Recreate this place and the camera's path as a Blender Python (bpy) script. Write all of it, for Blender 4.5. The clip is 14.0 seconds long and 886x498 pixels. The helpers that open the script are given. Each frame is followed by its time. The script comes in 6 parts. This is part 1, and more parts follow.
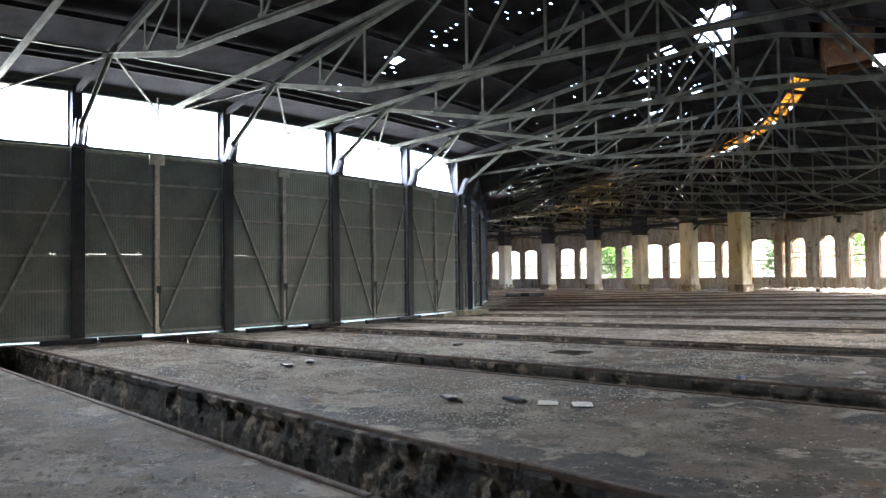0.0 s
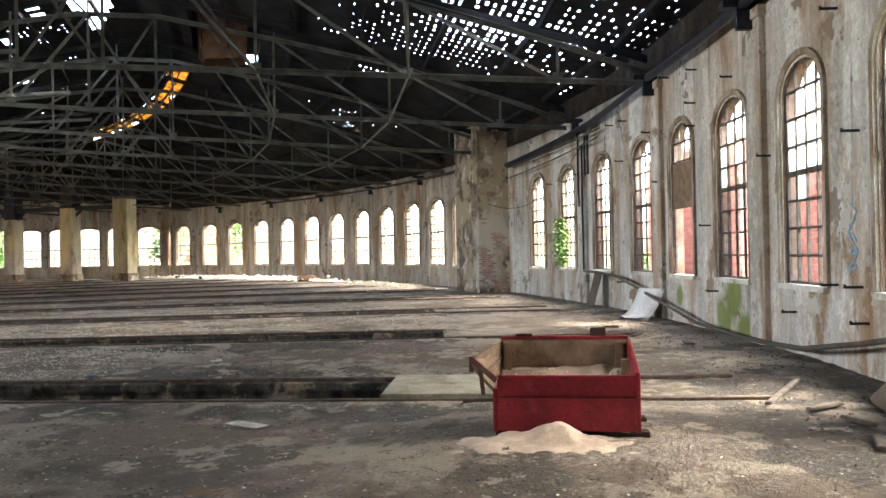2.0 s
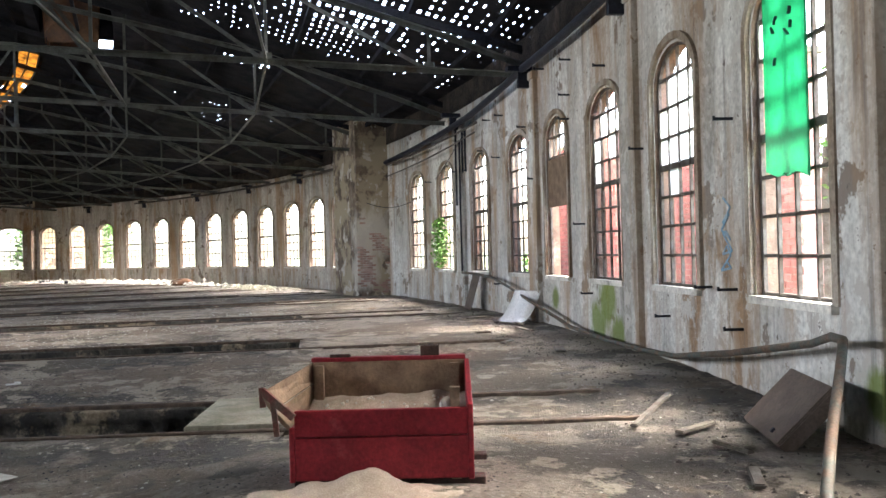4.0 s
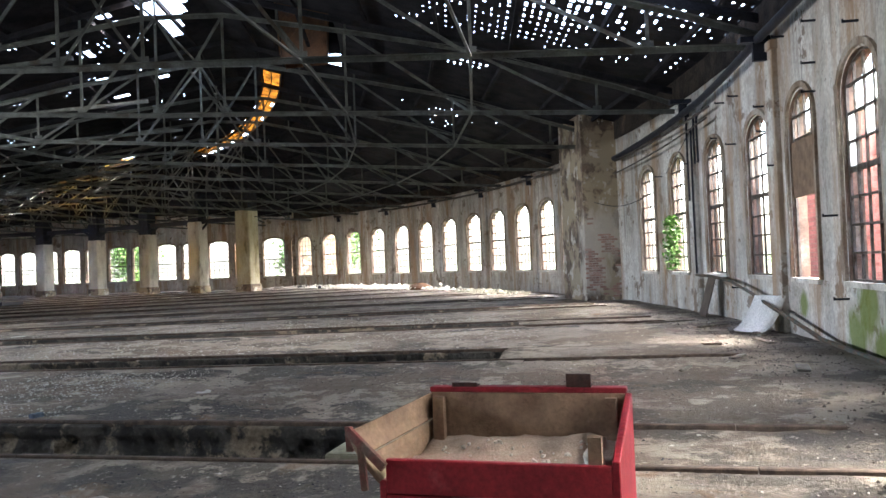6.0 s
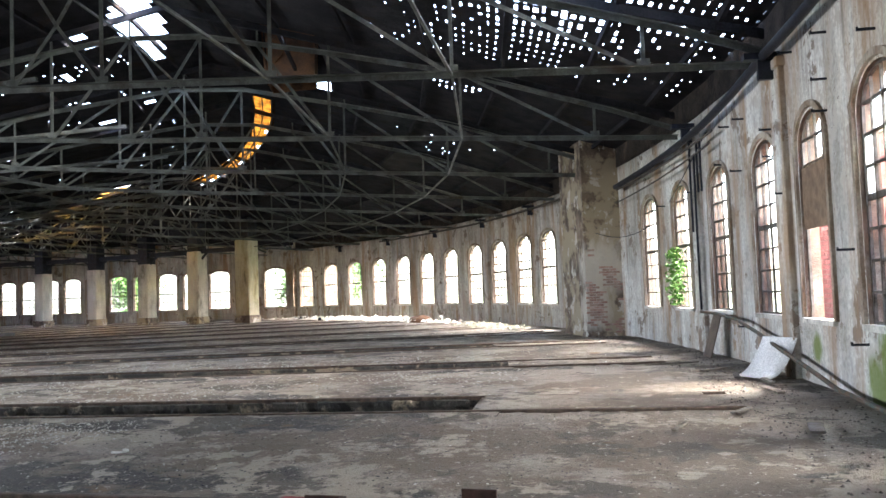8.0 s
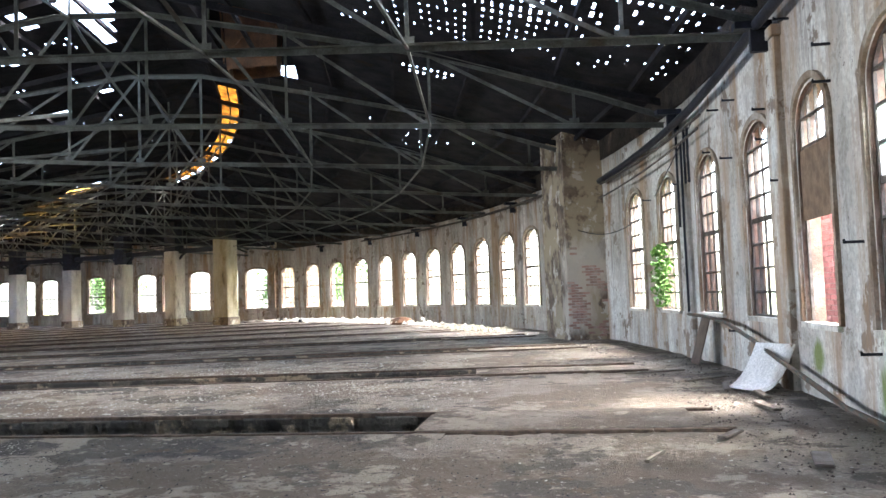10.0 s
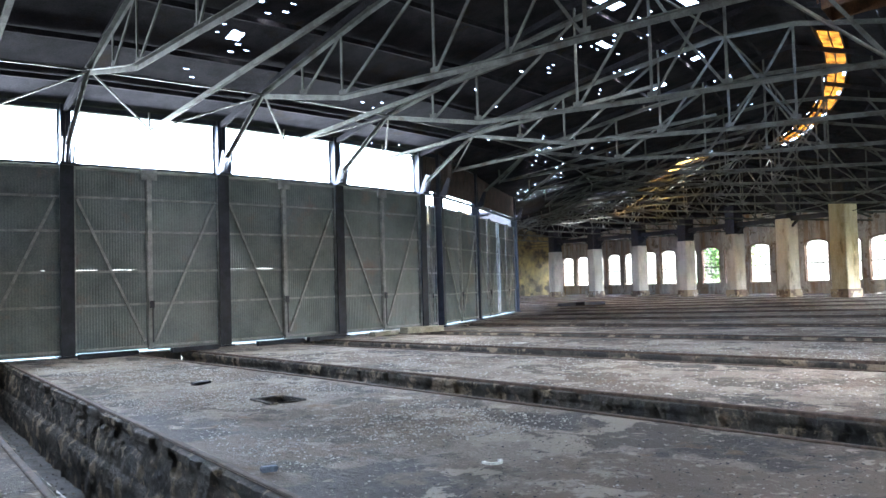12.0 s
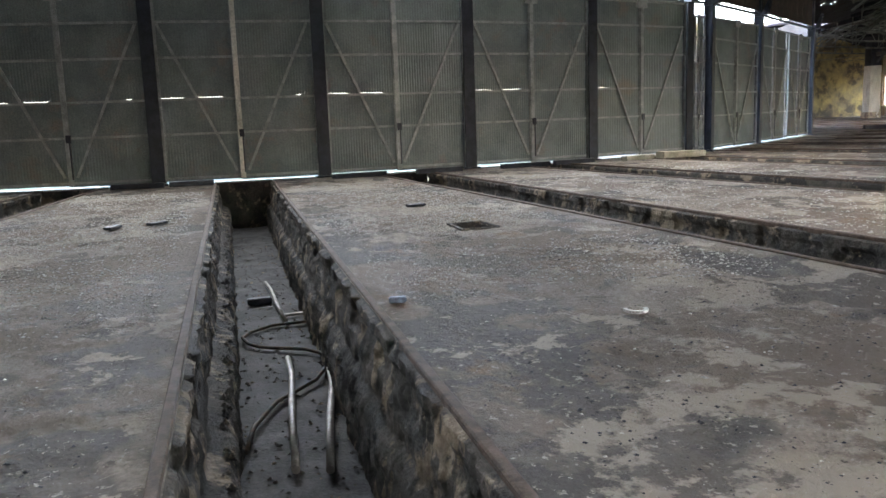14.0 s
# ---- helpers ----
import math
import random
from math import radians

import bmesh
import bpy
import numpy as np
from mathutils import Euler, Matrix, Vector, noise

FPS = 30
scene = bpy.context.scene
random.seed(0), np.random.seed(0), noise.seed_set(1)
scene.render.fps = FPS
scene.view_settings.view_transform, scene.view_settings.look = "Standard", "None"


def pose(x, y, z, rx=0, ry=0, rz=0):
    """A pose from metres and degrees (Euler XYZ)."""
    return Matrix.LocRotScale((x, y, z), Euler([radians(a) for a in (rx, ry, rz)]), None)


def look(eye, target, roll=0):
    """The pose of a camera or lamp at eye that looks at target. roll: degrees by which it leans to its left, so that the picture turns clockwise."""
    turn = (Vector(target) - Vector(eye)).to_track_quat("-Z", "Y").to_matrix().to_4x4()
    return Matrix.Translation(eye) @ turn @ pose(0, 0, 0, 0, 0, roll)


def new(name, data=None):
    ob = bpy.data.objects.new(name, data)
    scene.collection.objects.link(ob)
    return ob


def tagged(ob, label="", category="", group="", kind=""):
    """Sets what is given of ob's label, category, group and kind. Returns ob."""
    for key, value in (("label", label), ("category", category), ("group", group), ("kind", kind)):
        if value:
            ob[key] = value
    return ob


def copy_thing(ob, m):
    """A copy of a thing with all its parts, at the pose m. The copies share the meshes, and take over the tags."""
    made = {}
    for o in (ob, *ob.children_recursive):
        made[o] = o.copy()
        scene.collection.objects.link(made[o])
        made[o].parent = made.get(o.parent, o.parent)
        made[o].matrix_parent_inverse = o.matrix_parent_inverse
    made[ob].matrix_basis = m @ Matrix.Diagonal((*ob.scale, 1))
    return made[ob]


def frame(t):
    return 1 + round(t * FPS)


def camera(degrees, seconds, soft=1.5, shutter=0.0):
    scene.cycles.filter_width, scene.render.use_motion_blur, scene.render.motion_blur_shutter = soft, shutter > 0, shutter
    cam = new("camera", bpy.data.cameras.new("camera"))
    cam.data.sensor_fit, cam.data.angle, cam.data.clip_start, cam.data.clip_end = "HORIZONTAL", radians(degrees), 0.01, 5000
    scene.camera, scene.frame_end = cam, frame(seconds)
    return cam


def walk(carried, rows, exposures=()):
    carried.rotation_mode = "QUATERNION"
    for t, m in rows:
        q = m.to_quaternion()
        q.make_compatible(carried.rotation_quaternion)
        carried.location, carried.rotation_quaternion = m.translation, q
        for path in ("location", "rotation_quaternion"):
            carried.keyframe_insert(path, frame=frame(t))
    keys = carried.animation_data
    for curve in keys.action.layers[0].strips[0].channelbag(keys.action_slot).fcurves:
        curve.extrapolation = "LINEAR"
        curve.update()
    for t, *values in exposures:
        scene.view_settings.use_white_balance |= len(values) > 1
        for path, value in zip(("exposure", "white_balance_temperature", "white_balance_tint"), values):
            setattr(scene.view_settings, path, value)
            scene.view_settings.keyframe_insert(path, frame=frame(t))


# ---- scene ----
FOV, SECONDS, EXPOSURE = 56.429, 14.0, 4.8
cam = camera(FOV, SECONDS, soft=1.5, shutter=0.0)
# seconds, eye, heading, tilt and lean in degrees; the ring's centre is the origin
PATH = [
    (0, (59.470, -26.579, 1.573), 29.93, 1.84, -0.82),
    (0.5, (59.364, -26.315, 1.586), 25.16, 1.64, -1.02),
    (1, (59.526, -26.142, 1.574), 12.20, 0.94, -1.42),
    (1.5, (59.628, -25.903, 1.572), 2.11, 0.63, -1.41),
    (2, (59.769, -25.411, 1.552), -10.47, 0.33, -1.11),
    (2.5, (59.995, -25.041, 1.524), -17.45, 0.19, -1.22),
    (2.7, (60.087, -24.935, 1.527), -17.95, 0.17, -1.27),
    (4.8, (61.052, -23.827, 1.551), -16.88, 0.33, -2.02),
    (5, (61.144, -23.722, 1.553), -15.28, 0.33, -2.02),
    (5.5, (61.411, -23.417, 1.544), -6.21, 0.89, -2.34),
    (6, (61.594, -23.087, 1.510), -0.77, 1.02, -2.33),
    (6.5, (61.750, -22.766, 1.550), -2.36, 0.85, -2.15),
    (7, (62.028, -22.280, 1.558), -3.87, 1.28, -2.08),
    (7.5, (62.081, -22.070, 1.594), -0.89, 2.20, -1.86),
    (8, (62.243, -21.717, 1.603), -0.04, 3.12, -2.11),
    (8.2, (62.309, -21.545, 1.599), -0.04, 3.12, -2.11),
    (10.3, (63.004, -19.740, 1.558), -0.52, 3.20, -2.10),
    (10.5, (63.070, -19.568, 1.554), 3.88, 3.10, -2.10),
    (11, (63.126, -19.145, 1.570), 18.00, 3.34, -1.94),
    (11.5, (63.211, -18.826, 1.619), 32.72, 3.48, -1.72),
    (12, (63.203, -18.443, 1.603), 40.89, 2.48, -1.70),
    (12.5, (63.268, -18.049, 1.586), 44.43, 0.06, -1.81),
    (13, (63.326, -17.696, 1.586), 51.55, -4.06, -1.73),
    (13.5, (63.283, -17.261, 1.560), 56.32, -7.70, -1.75),
    (14, (63.371, -16.860, 1.545), 61.23, -9.13, -2.07),
]


def aim(eye, yaw, tilt, lean):
    y, p = radians(yaw), radians(tilt)
    way = Vector((-math.sin(y) * math.cos(p), math.cos(y) * math.cos(p), math.sin(p)))
    return look(Vector(eye), Vector(eye) + way, lean)


walk(cam, [(t, aim(eye, yaw, tilt, lean)) for t, eye, yaw, tilt, lean in PATH],
     exposures=[(0.0, EXPOSURE + 0.3, 6500, 10), (1.5, EXPOSURE + 0.2, 7100, 10), (2.5, EXPOSURE + 0.04, 7000, 10), (5.0, EXPOSURE - 0.02, 6400, 11), (7.0, EXPOSURE + 0.17, 6350, 11), (8.0, EXPOSURE + 0.32, 6350, 10), (10.5, EXPOSURE + 0.46, 6200, 10), (12.0, EXPOSURE + 0.66, 5850, 10), (13.0, EXPOSURE + 0.55, 6500, 10), (14.0, EXPOSURE + 0.4, 6700, 11)])

# ---------------------------------------------------------------- light
SKY_STRENGTH = 0.15
world = bpy.data.worlds.new("sky")
scene.world = world
world.use_nodes = True
wn = world.node_tree.nodes
sky = wn.new("ShaderNodeTexSky")
sky.sky_type = "NISHITA"
sky.sun_disc = False
sky.sun_elevation, sky.sun_rotation = radians(45), radians(99)
sky.air_density, sky.dust_density = 1.0, 4.0
wn["Background"].inputs["Strength"].default_value = SKY_STRENGTH
world.node_tree.links.new(sky.outputs["Color"], wn["Background"].inputs["Color"])
sun = new("sun", bpy.data.lights.new("sun", "SUN"))
sun.data.energy, sun.data.angle, sun.data.color = 1.0, radians(35), (1.0, 0.97, 0.93)
sun.matrix_world = look((100, -12, 45), (55, -5, 0))


def clerestory_lamp(k):
    """Daylight of the open clerestory over one gate."""
    lamp = new("clerestory_daylight", bpy.data.lights.new("clerestory_daylight", "AREA"))
    lamp.data.shape, lamp.data.size, lamp.data.size_y = "RECTANGLE", 3.9, 1.3
    lamp.data.energy, lamp.data.color = CLERESTORY, (0.94, 0.97, 1.0)
    a = (k - 4.0) * radians(5.845)
    r, z = 42.61 * math.cos(radians(5.845) / 2) - 0.22, 5.84
    eye = Vector((r * math.cos(a), r * math.sin(a), z))
    lamp.matrix_world = look(eye, eye + Vector((math.cos(a), math.sin(a), -0.45)))


CLERESTORY = 22.0
for stall_mid in (-3.5, -2.5, -1.5, -0.5, 0.5, 1.5, 2.5, 3.5, 4.5):
    clerestory_lamp(stall_mid)
# ---------------------------------------------------------------- ring geometry
BAY = radians(5.845)          # angle of one stall
RI, RO = 42.61, 68.6          # gates, window wall
K0, K1 = -5.0, 20.0           # first and last stall line
GATE_H, EAVE_H = 5.07, 6.62
RIDGE_R, RIDGE_Z = 55.0, 9.75
WALL_H = 6.25
rng = random.Random(7)


def ang(k):
    return (k - 4.0) * BAY


def polar(r, k, z=0.0):
    a = ang(k)
    return Vector((r * math.cos(a), r * math.sin(a), z))


def stall(r, s, k, z=0.0):
    """A point at radius r along stall line k, s metres to its far side."""
    a = ang(k)
    return Vector((r * math.cos(a) - s * math.sin(a), r * math.sin(a) + s * math.cos(a), z))


def place(r, k, z=0.0, turn=0.0):
    """A pose at the ring: local y points outward, local x to lower stall numbers."""
    p = polar(r, k, z)
    return pose(p.x, p.y, p.z, 0, 0, math.degrees(ang(k)) - 90 + turn)


def deck_z(r):
    if r < RIDGE_R:
        return EAVE_H + 0.08 + (RIDGE_Z - EAVE_H - 0.08) * (r - RI) / (RIDGE_R - RI)
    return RIDGE_Z + (WALL_H + 0.05 - RIDGE_Z) * (r - RIDGE_R) / (RO - RIDGE_R)


# ---------------------------------------------------------------- materials
def mat(name, base, rough=0.8, metal=0.0, second=None, third=None, scale=3.0, fine=40.0, bump=0.3, spread=(0.4, 0.62),
        streak=0.0, vary=0.0, dist=0.02, third_at=(0.56, 0.7), third_scale=1.1, spec=0.3):
    m = bpy.data.materials.new(name)
    m.use_nodes = True
    t = m.node_tree
    n, l = t.nodes, t.links
    b = n["Principled BSDF"]
    b.inputs["Roughness"].default_value, b.inputs["Metallic"].default_value = rough, metal
    b.inputs["Specular IOR Level"].default_value = spec
    geo = n.new("ShaderNodeNewGeometry")
    mp = n.new("ShaderNodeMapping")
    mp.inputs["Scale"].default_value = (1, 1, 1 - streak)
    l.new(geo.outputs["Position"], mp.inputs["Vector"])

    def tex(sc, detail=6, rgh=0.6, plain=False):
        q = n.new("ShaderNodeTexNoise")
        q.inputs["Scale"].default_value, q.inputs["Detail"].default_value, q.inputs["Roughness"].default_value = sc, detail, rgh
        l.new(geo.outputs["Position"] if plain else mp.outputs["Vector"], q.inputs["Vector"])
        return q

    def ramp(src, lo, hi):
        q = n.new("ShaderNodeMapRange")
        q.inputs["From Min"].default_value, q.inputs["From Max"].default_value = lo, hi
        l.new(src, q.inputs["Value"])
        return q.outputs["Result"]

    def mix(fac, a, c, kind="MIX"):
        q = n.new("ShaderNodeMix")
        q.data_type, q.blend_type = "RGBA", kind
        for sock, v in ((q.inputs["Factor"], fac), (q.inputs["A"], a), (q.inputs["B"], c)):
            if isinstance(v, (tuple, list)):
                sock.default_value = (*v, 1)
            elif isinstance(v, float):
                sock.default_value = v
            else:
                l.new(v, sock)
        return q.outputs["Result"]

    big, small = tex(scale), tex(fine, 4, 0.6, True)
    col = mix(ramp(big.outputs["Fac"], *spread), base, second or tuple(c * 0.6 for c in base))
    if third:
        col = mix(ramp(tex(third_scale, 8, 0.65).outputs["Fac"], *third_at), col, third)
    grain = n.new("ShaderNodeMapRange")
    grain.inputs["From Min"].default_value, grain.inputs["From Max"].default_value = 0.3, 0.7
    grain.inputs["To Min"].default_value, grain.inputs["To Max"].default_value = 0.72, 1.22
    l.new(small.outputs["Fac"], grain.inputs["Value"])
    comb = n.new("ShaderNodeCombineColor")
    for s in ("Red", "Green", "Blue"):
        l.new(grain.outputs["Result"], comb.inputs[s])
    col = mix(1.0, col, comb.outputs["Color"], "MULTIPLY")
    if vary:
        oi = n.new("ShaderNodeObjectInfo")
        hs = n.new("ShaderNodeHueSaturation")
        l.new(col, hs.inputs["Color"])
        vr = n.new("ShaderNodeMapRange")
        vr.inputs["To Min"].default_value, vr.inputs["To Max"].default_value = 1 - vary, 1 + vary
        l.new(oi.outputs["Random"], vr.inputs["Value"])
        l.new(vr.outputs["Result"], hs.inputs["Value"])
        col = hs.outputs["Color"]
    l.new(col, b.inputs["Base Color"])
    if bump:
        bp = n.new("ShaderNodeBump")
        bp.inputs["Strength"].default_value, bp.inputs["Distance"].default_value = bump, dist
        add = n.new("ShaderNodeMath")
        l.new(big.outputs["Fac"], add.inputs[0])
        l.new(small.outputs["Fac"], add.inputs[1])
        l.new(add.outputs[0], bp.inputs["Height"])
        l.new(bp.outputs["Normal"], b.inputs["Normal"])
    return m


M_FLOOR = mat("dusty_concrete", (0.4, 0.352, 0.3), 0.85, 0, (0.27, 0.232, 0.195), (0.175, 0.15, 0.126), 0.7, 30, 0.0, (0.32, 0.68), third_at=(0.52, 0.66), third_scale=0.45, spec=0.2)


def rough_relief(m, layers, strength, distance):
    """Fine relief in several sizes."""
    n, l = m.node_tree.nodes, m.node_tree.links
    g = n.new("ShaderNodeNewGeometry")
    total = None
    for sc, w in layers:
        q = n.new("ShaderNodeTexNoise")
        q.inputs["Scale"].default_value, q.inputs["Detail"].default_value, q.inputs["Roughness"].default_value = sc, 5, 0.7
        l.new(g.outputs["Position"], q.inputs["Vector"])
        mu = n.new("ShaderNodeMath")
        mu.operation = "MULTIPLY"
        mu.inputs[1].default_value = w
        l.new(q.outputs["Fac"], mu.inputs[0])
        if total is None:
            total = mu.outputs[0]
        else:
            ad = n.new("ShaderNodeMath")
            l.new(total, ad.inputs[0])
            l.new(mu.outputs[0], ad.inputs[1])
            total = ad.outputs[0]
    bp = n.new("ShaderNodeBump")
    bp.inputs["Strength"].default_value, bp.inputs["Distance"].default_value = strength, distance
    l.new(total, bp.inputs["Height"])
    l.new(bp.outputs["Normal"], n["Principled BSDF"].inputs["Normal"])


rough_relief(M_FLOOR, ((1.6, 1.0), (7.0, 0.9), (24.0, 0.8), (80.0, 0.35)), 1.0, 0.2)
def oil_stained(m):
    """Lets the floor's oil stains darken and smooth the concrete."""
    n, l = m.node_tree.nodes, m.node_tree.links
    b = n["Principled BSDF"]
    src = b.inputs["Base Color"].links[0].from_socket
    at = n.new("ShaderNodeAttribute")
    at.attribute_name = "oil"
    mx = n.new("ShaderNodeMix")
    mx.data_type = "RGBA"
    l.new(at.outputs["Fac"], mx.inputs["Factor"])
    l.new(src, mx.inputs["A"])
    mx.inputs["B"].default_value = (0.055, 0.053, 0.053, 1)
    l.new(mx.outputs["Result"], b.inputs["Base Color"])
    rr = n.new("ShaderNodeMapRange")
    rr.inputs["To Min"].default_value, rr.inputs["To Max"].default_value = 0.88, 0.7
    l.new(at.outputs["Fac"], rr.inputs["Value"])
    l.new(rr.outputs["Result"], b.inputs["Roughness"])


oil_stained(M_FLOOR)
M_PIT = mat("oily_pit_wall", (0.085, 0.077, 0.066), 0.8, 0, (0.03, 0.028, 0.026), (0.27, 0.22, 0.16), 2.6, 24, 0.0, third_at=(0.53, 0.6), third_scale=2.4)
rough_relief(M_PIT, ((6.0, 0.9), (22.0, 0.6), (60.0, 0.3)), 1.0, 0.1)
M_PITFLOOR = mat("wet_pit_bed", (0.075, 0.075, 0.076), 0.75, 0, (0.02, 0.02, 0.022), (0.12, 0.12, 0.12), 2.2, 30, 0.6)
M_RAIL = mat("rusty_rail", (0.1, 0.072, 0.056), 0.85, 0.0, (0.05, 0.036, 0.028), None, 9, 60, 0.3)
M_SLAB = mat("pale_concrete_slab", (0.33, 0.31, 0.25), 0.9, 0, (0.2, 0.19, 0.14), (0.1, 0.095, 0.08), 2.5, 30, 0.5)
M_GATE = mat("dark_sheet_metal", (0.175, 0.2, 0.205), 0.6, 0.1, (0.125, 0.147, 0.155), (0.19, 0.165, 0.155), 1.3, 30, 0.15)
M_GATEBAR = mat("gate_steel", (0.32, 0.335, 0.335), 0.6, 0.1, (0.2, 0.215, 0.215), None, 4, 40, 0.2)
M_COLUMN = mat("blue_black_steel", (0.024, 0.028, 0.044), 0.5, 0.2, (0.014, 0.016, 0.022), None, 4, 40, 0.2)
M_TRUSS = mat("grey_green_steel", (0.125, 0.135, 0.127), 0.6, 0.1, (0.06, 0.064, 0.06), (0.06, 0.045, 0.035), 2.2, 30, 0.2)
M_DECK = mat("sooty_roof_boards", (0.034, 0.034, 0.04), 0.9, 0, (0.02, 0.02, 0.024), (0.03, 0.024, 0.02), 1.4, 25, 0.4, spec=0.03)
M_WALL = mat("peeling_plaster", (0.68, 0.67, 0.63), 0.9, 0, (0.37, 0.345, 0.31), (0.3, 0.2, 0.125), 1.0, 14, 0.6, (0.42, 0.6), 0.72, dist=0.03, third_at=(0.575, 0.66), third_scale=0.8)


def patched(m, colour, scale, lo, hi, detail=9):
    """Adds sharp-edged patches where the top coat has come off."""
    n, l = m.node_tree.nodes, m.node_tree.links
    b = n["Principled BSDF"]
    src = b.inputs["Base Color"].links[0].from_socket
    g, q, r, mx = n.new("ShaderNodeNewGeometry"), n.new("ShaderNodeTexNoise"), n.new("ShaderNodeMapRange"), n.new("ShaderNodeMix")
    q.inputs["Scale"].default_value, q.inputs["Detail"].default_value, q.inputs["Roughness"].default_value = scale, detail, 0.68
    l.new(g.outputs["Position"], q.inputs["Vector"])
    r.inputs["From Min"].default_value, r.inputs["From Max"].default_value = lo, hi
    l.new(q.outputs["Fac"], r.inputs["Value"])
    mx.data_type = "RGBA"
    l.new(r.outputs["Result"], mx.inputs["Factor"])
    l.new(src, mx.inputs["A"])
    mx.inputs["B"].default_value = (*colour, 1)
    l.new(mx.outputs["Result"], b.inputs["Base Color"])




def streaked(m, colour, across, down, lo, hi, most=0.8):
    """Adds stains that run down the wall."""
    n, l = m.node_tree.nodes, m.node_tree.links
    b = n["Principled BSDF"]
    src = b.inputs["Base Color"].links[0].from_socket
    g, mp, q, r, mx = n.new("ShaderNodeNewGeometry"), n.new("ShaderNodeMapping"), n.new("ShaderNodeTexNoise"), n.new("ShaderNodeMapRange"), n.new("ShaderNodeMix")
    mp.inputs["Scale"].default_value = (across, across, down)
    l.new(g.outputs["Position"], mp.inputs["Vector"])
    q.inputs["Scale"].default_value, q.inputs["Detail"].default_value, q.inputs["Roughness"].default_value = 1.0, 8, 0.62
    l.new(mp.outputs["Vector"], q.inputs["Vector"])
    r.inputs["From Min"].default_value, r.inputs["From Max"].default_value = lo, hi
    r.inputs["To Max"].default_value = most
    l.new(q.outputs["Fac"], r.inputs["Value"])
    mx.data_type = "RGBA"
    l.new(r.outputs["Result"], mx.inputs["Factor"])
    l.new(src, mx.inputs["A"])
    mx.inputs["B"].default_value = (*colour, 1)
    l.new(mx.outputs["Result"], b.inputs["Base Color"])


patched(M_WALL, (0.5, 0.47, 0.43), 3.2, 0.53, 0.56)
patched(M_WALL, (0.24, 0.2, 0.165), 1.1, 0.585, 0.605)
patched(M_WALL, (0.15, 0.13, 0.12), 7.0, 0.645, 0.67, 6)
streaked(M_WALL, (0.34, 0.215, 0.12), 1.3, 0.16, 0.49, 0.64, 0.8)
streaked(M_WALL, (0.12, 0.105, 0.095), 4.2, 0.22, 0.58, 0.7, 0.7)


def ragged_spots(m, spots, colour):
    """Spots of one colour with ragged edges: algae on the wall, lit plaster on the pier."""
    n, l = m.node_tree.nodes, m.node_tree.links
    b = n["Principled BSDF"]
    g, q, mp = n.new("ShaderNodeNewGeometry"), n.new("ShaderNodeTexNoise"), n.new("ShaderNodeMapping")
    mp.inputs["Scale"].default_value = (3.0, 3.0, 1.1)
    l.new(g.outputs["Position"], mp.inputs["Vector"])
    q.inputs["Scale"].default_value, q.inputs["Detail"].default_value, q.inputs["Roughness"].default_value = 1.5, 7, 0.65
    l.new(mp.outputs["Vector"], q.inputs["Vector"])
    for p, rad in spots:
        d, r, ad, cl, mx = n.new("ShaderNodeVectorMath"), n.new("ShaderNodeMapRange"), n.new("ShaderNodeMath"), n.new("ShaderNodeMapRange"), n.new("ShaderNodeMix")
        d.operation = "DISTANCE"
        l.new(g.outputs["Position"], d.inputs[0])
        d.inputs[1].default_value = p
        r.inputs["From Max"].default_value = rad
        r.inputs["To Min"].default_value, r.inputs["To Max"].default_value = 0.95, -0.3
        l.new(d.outputs["Value"], r.inputs["Value"])
        l.new(r.outputs["Result"], ad.inputs[0])
        l.new(q.outputs["Fac"], ad.inputs[1])
        cl.inputs["From Min"].default_value, cl.inputs["From Max"].default_value = 0.6, 0.95
        cl.inputs["To Max"].default_value = 0.85
        l.new(ad.outputs[0], cl.inputs["Value"])
        mx.data_type = "RGBA"
        src = b.inputs["Base Color"].links[0].from_socket
        l.new(cl.outputs["Result"], mx.inputs["Factor"])
        l.new(src, mx.inputs["A"])
        mx.inputs["B"].default_value = (*colour, 1)
        l.new(mx.outputs["Result"], b.inputs["Base Color"])


ragged_spots(M_WALL, [(polar(68.55, 2.38, 0.2), 0.75), (polar(68.55, 2.31, 0.65), 0.75), (polar(68.55, 2.24, 0.1), 0.6), (polar(68.55, 2.74, 0.55), 0.42), (polar(68.55, 1.2, 0.35), 0.4)], (0.15, 0.205, 0.035))
M_SOOT = mat("sooty_brick", (0.24, 0.18, 0.14), 0.9, 0, (0.11, 0.085, 0.07), (0.3, 0.26, 0.21), 2.5, 20, 0.6)
M_MOULD = mat("stained_moulding", (0.4, 0.35, 0.29), 0.9, 0, (0.2, 0.14, 0.095), None, 2.5, 22, 0.4, streak=0.6)
M_REVEAL = mat("stained_brick_reveal", (0.24, 0.16, 0.12), 0.9, 0, (0.13, 0.09, 0.07), (0.34, 0.3, 0.25), 3, 24, 0.5)
M_HEAD = mat("blackened_brick", (0.07, 0.055, 0.046), 0.95, 0, (0.03, 0.026, 0.024), (0.16, 0.12, 0.09), 2.2, 22, 0.6)
rough_relief(M_HEAD, ((3.0, 1.0), (9.0, 0.9), (26.0, 0.5)), 1.0, 0.12)
M_FRAME = mat("window_iron", (0.12, 0.11, 0.1), 0.7, 0.2, (0.07, 0.055, 0.045), None, 8, 50, 0.2)
patched(M_SOOT, (0.42, 0.35, 0.25), 0.75, 0.47, 0.53)
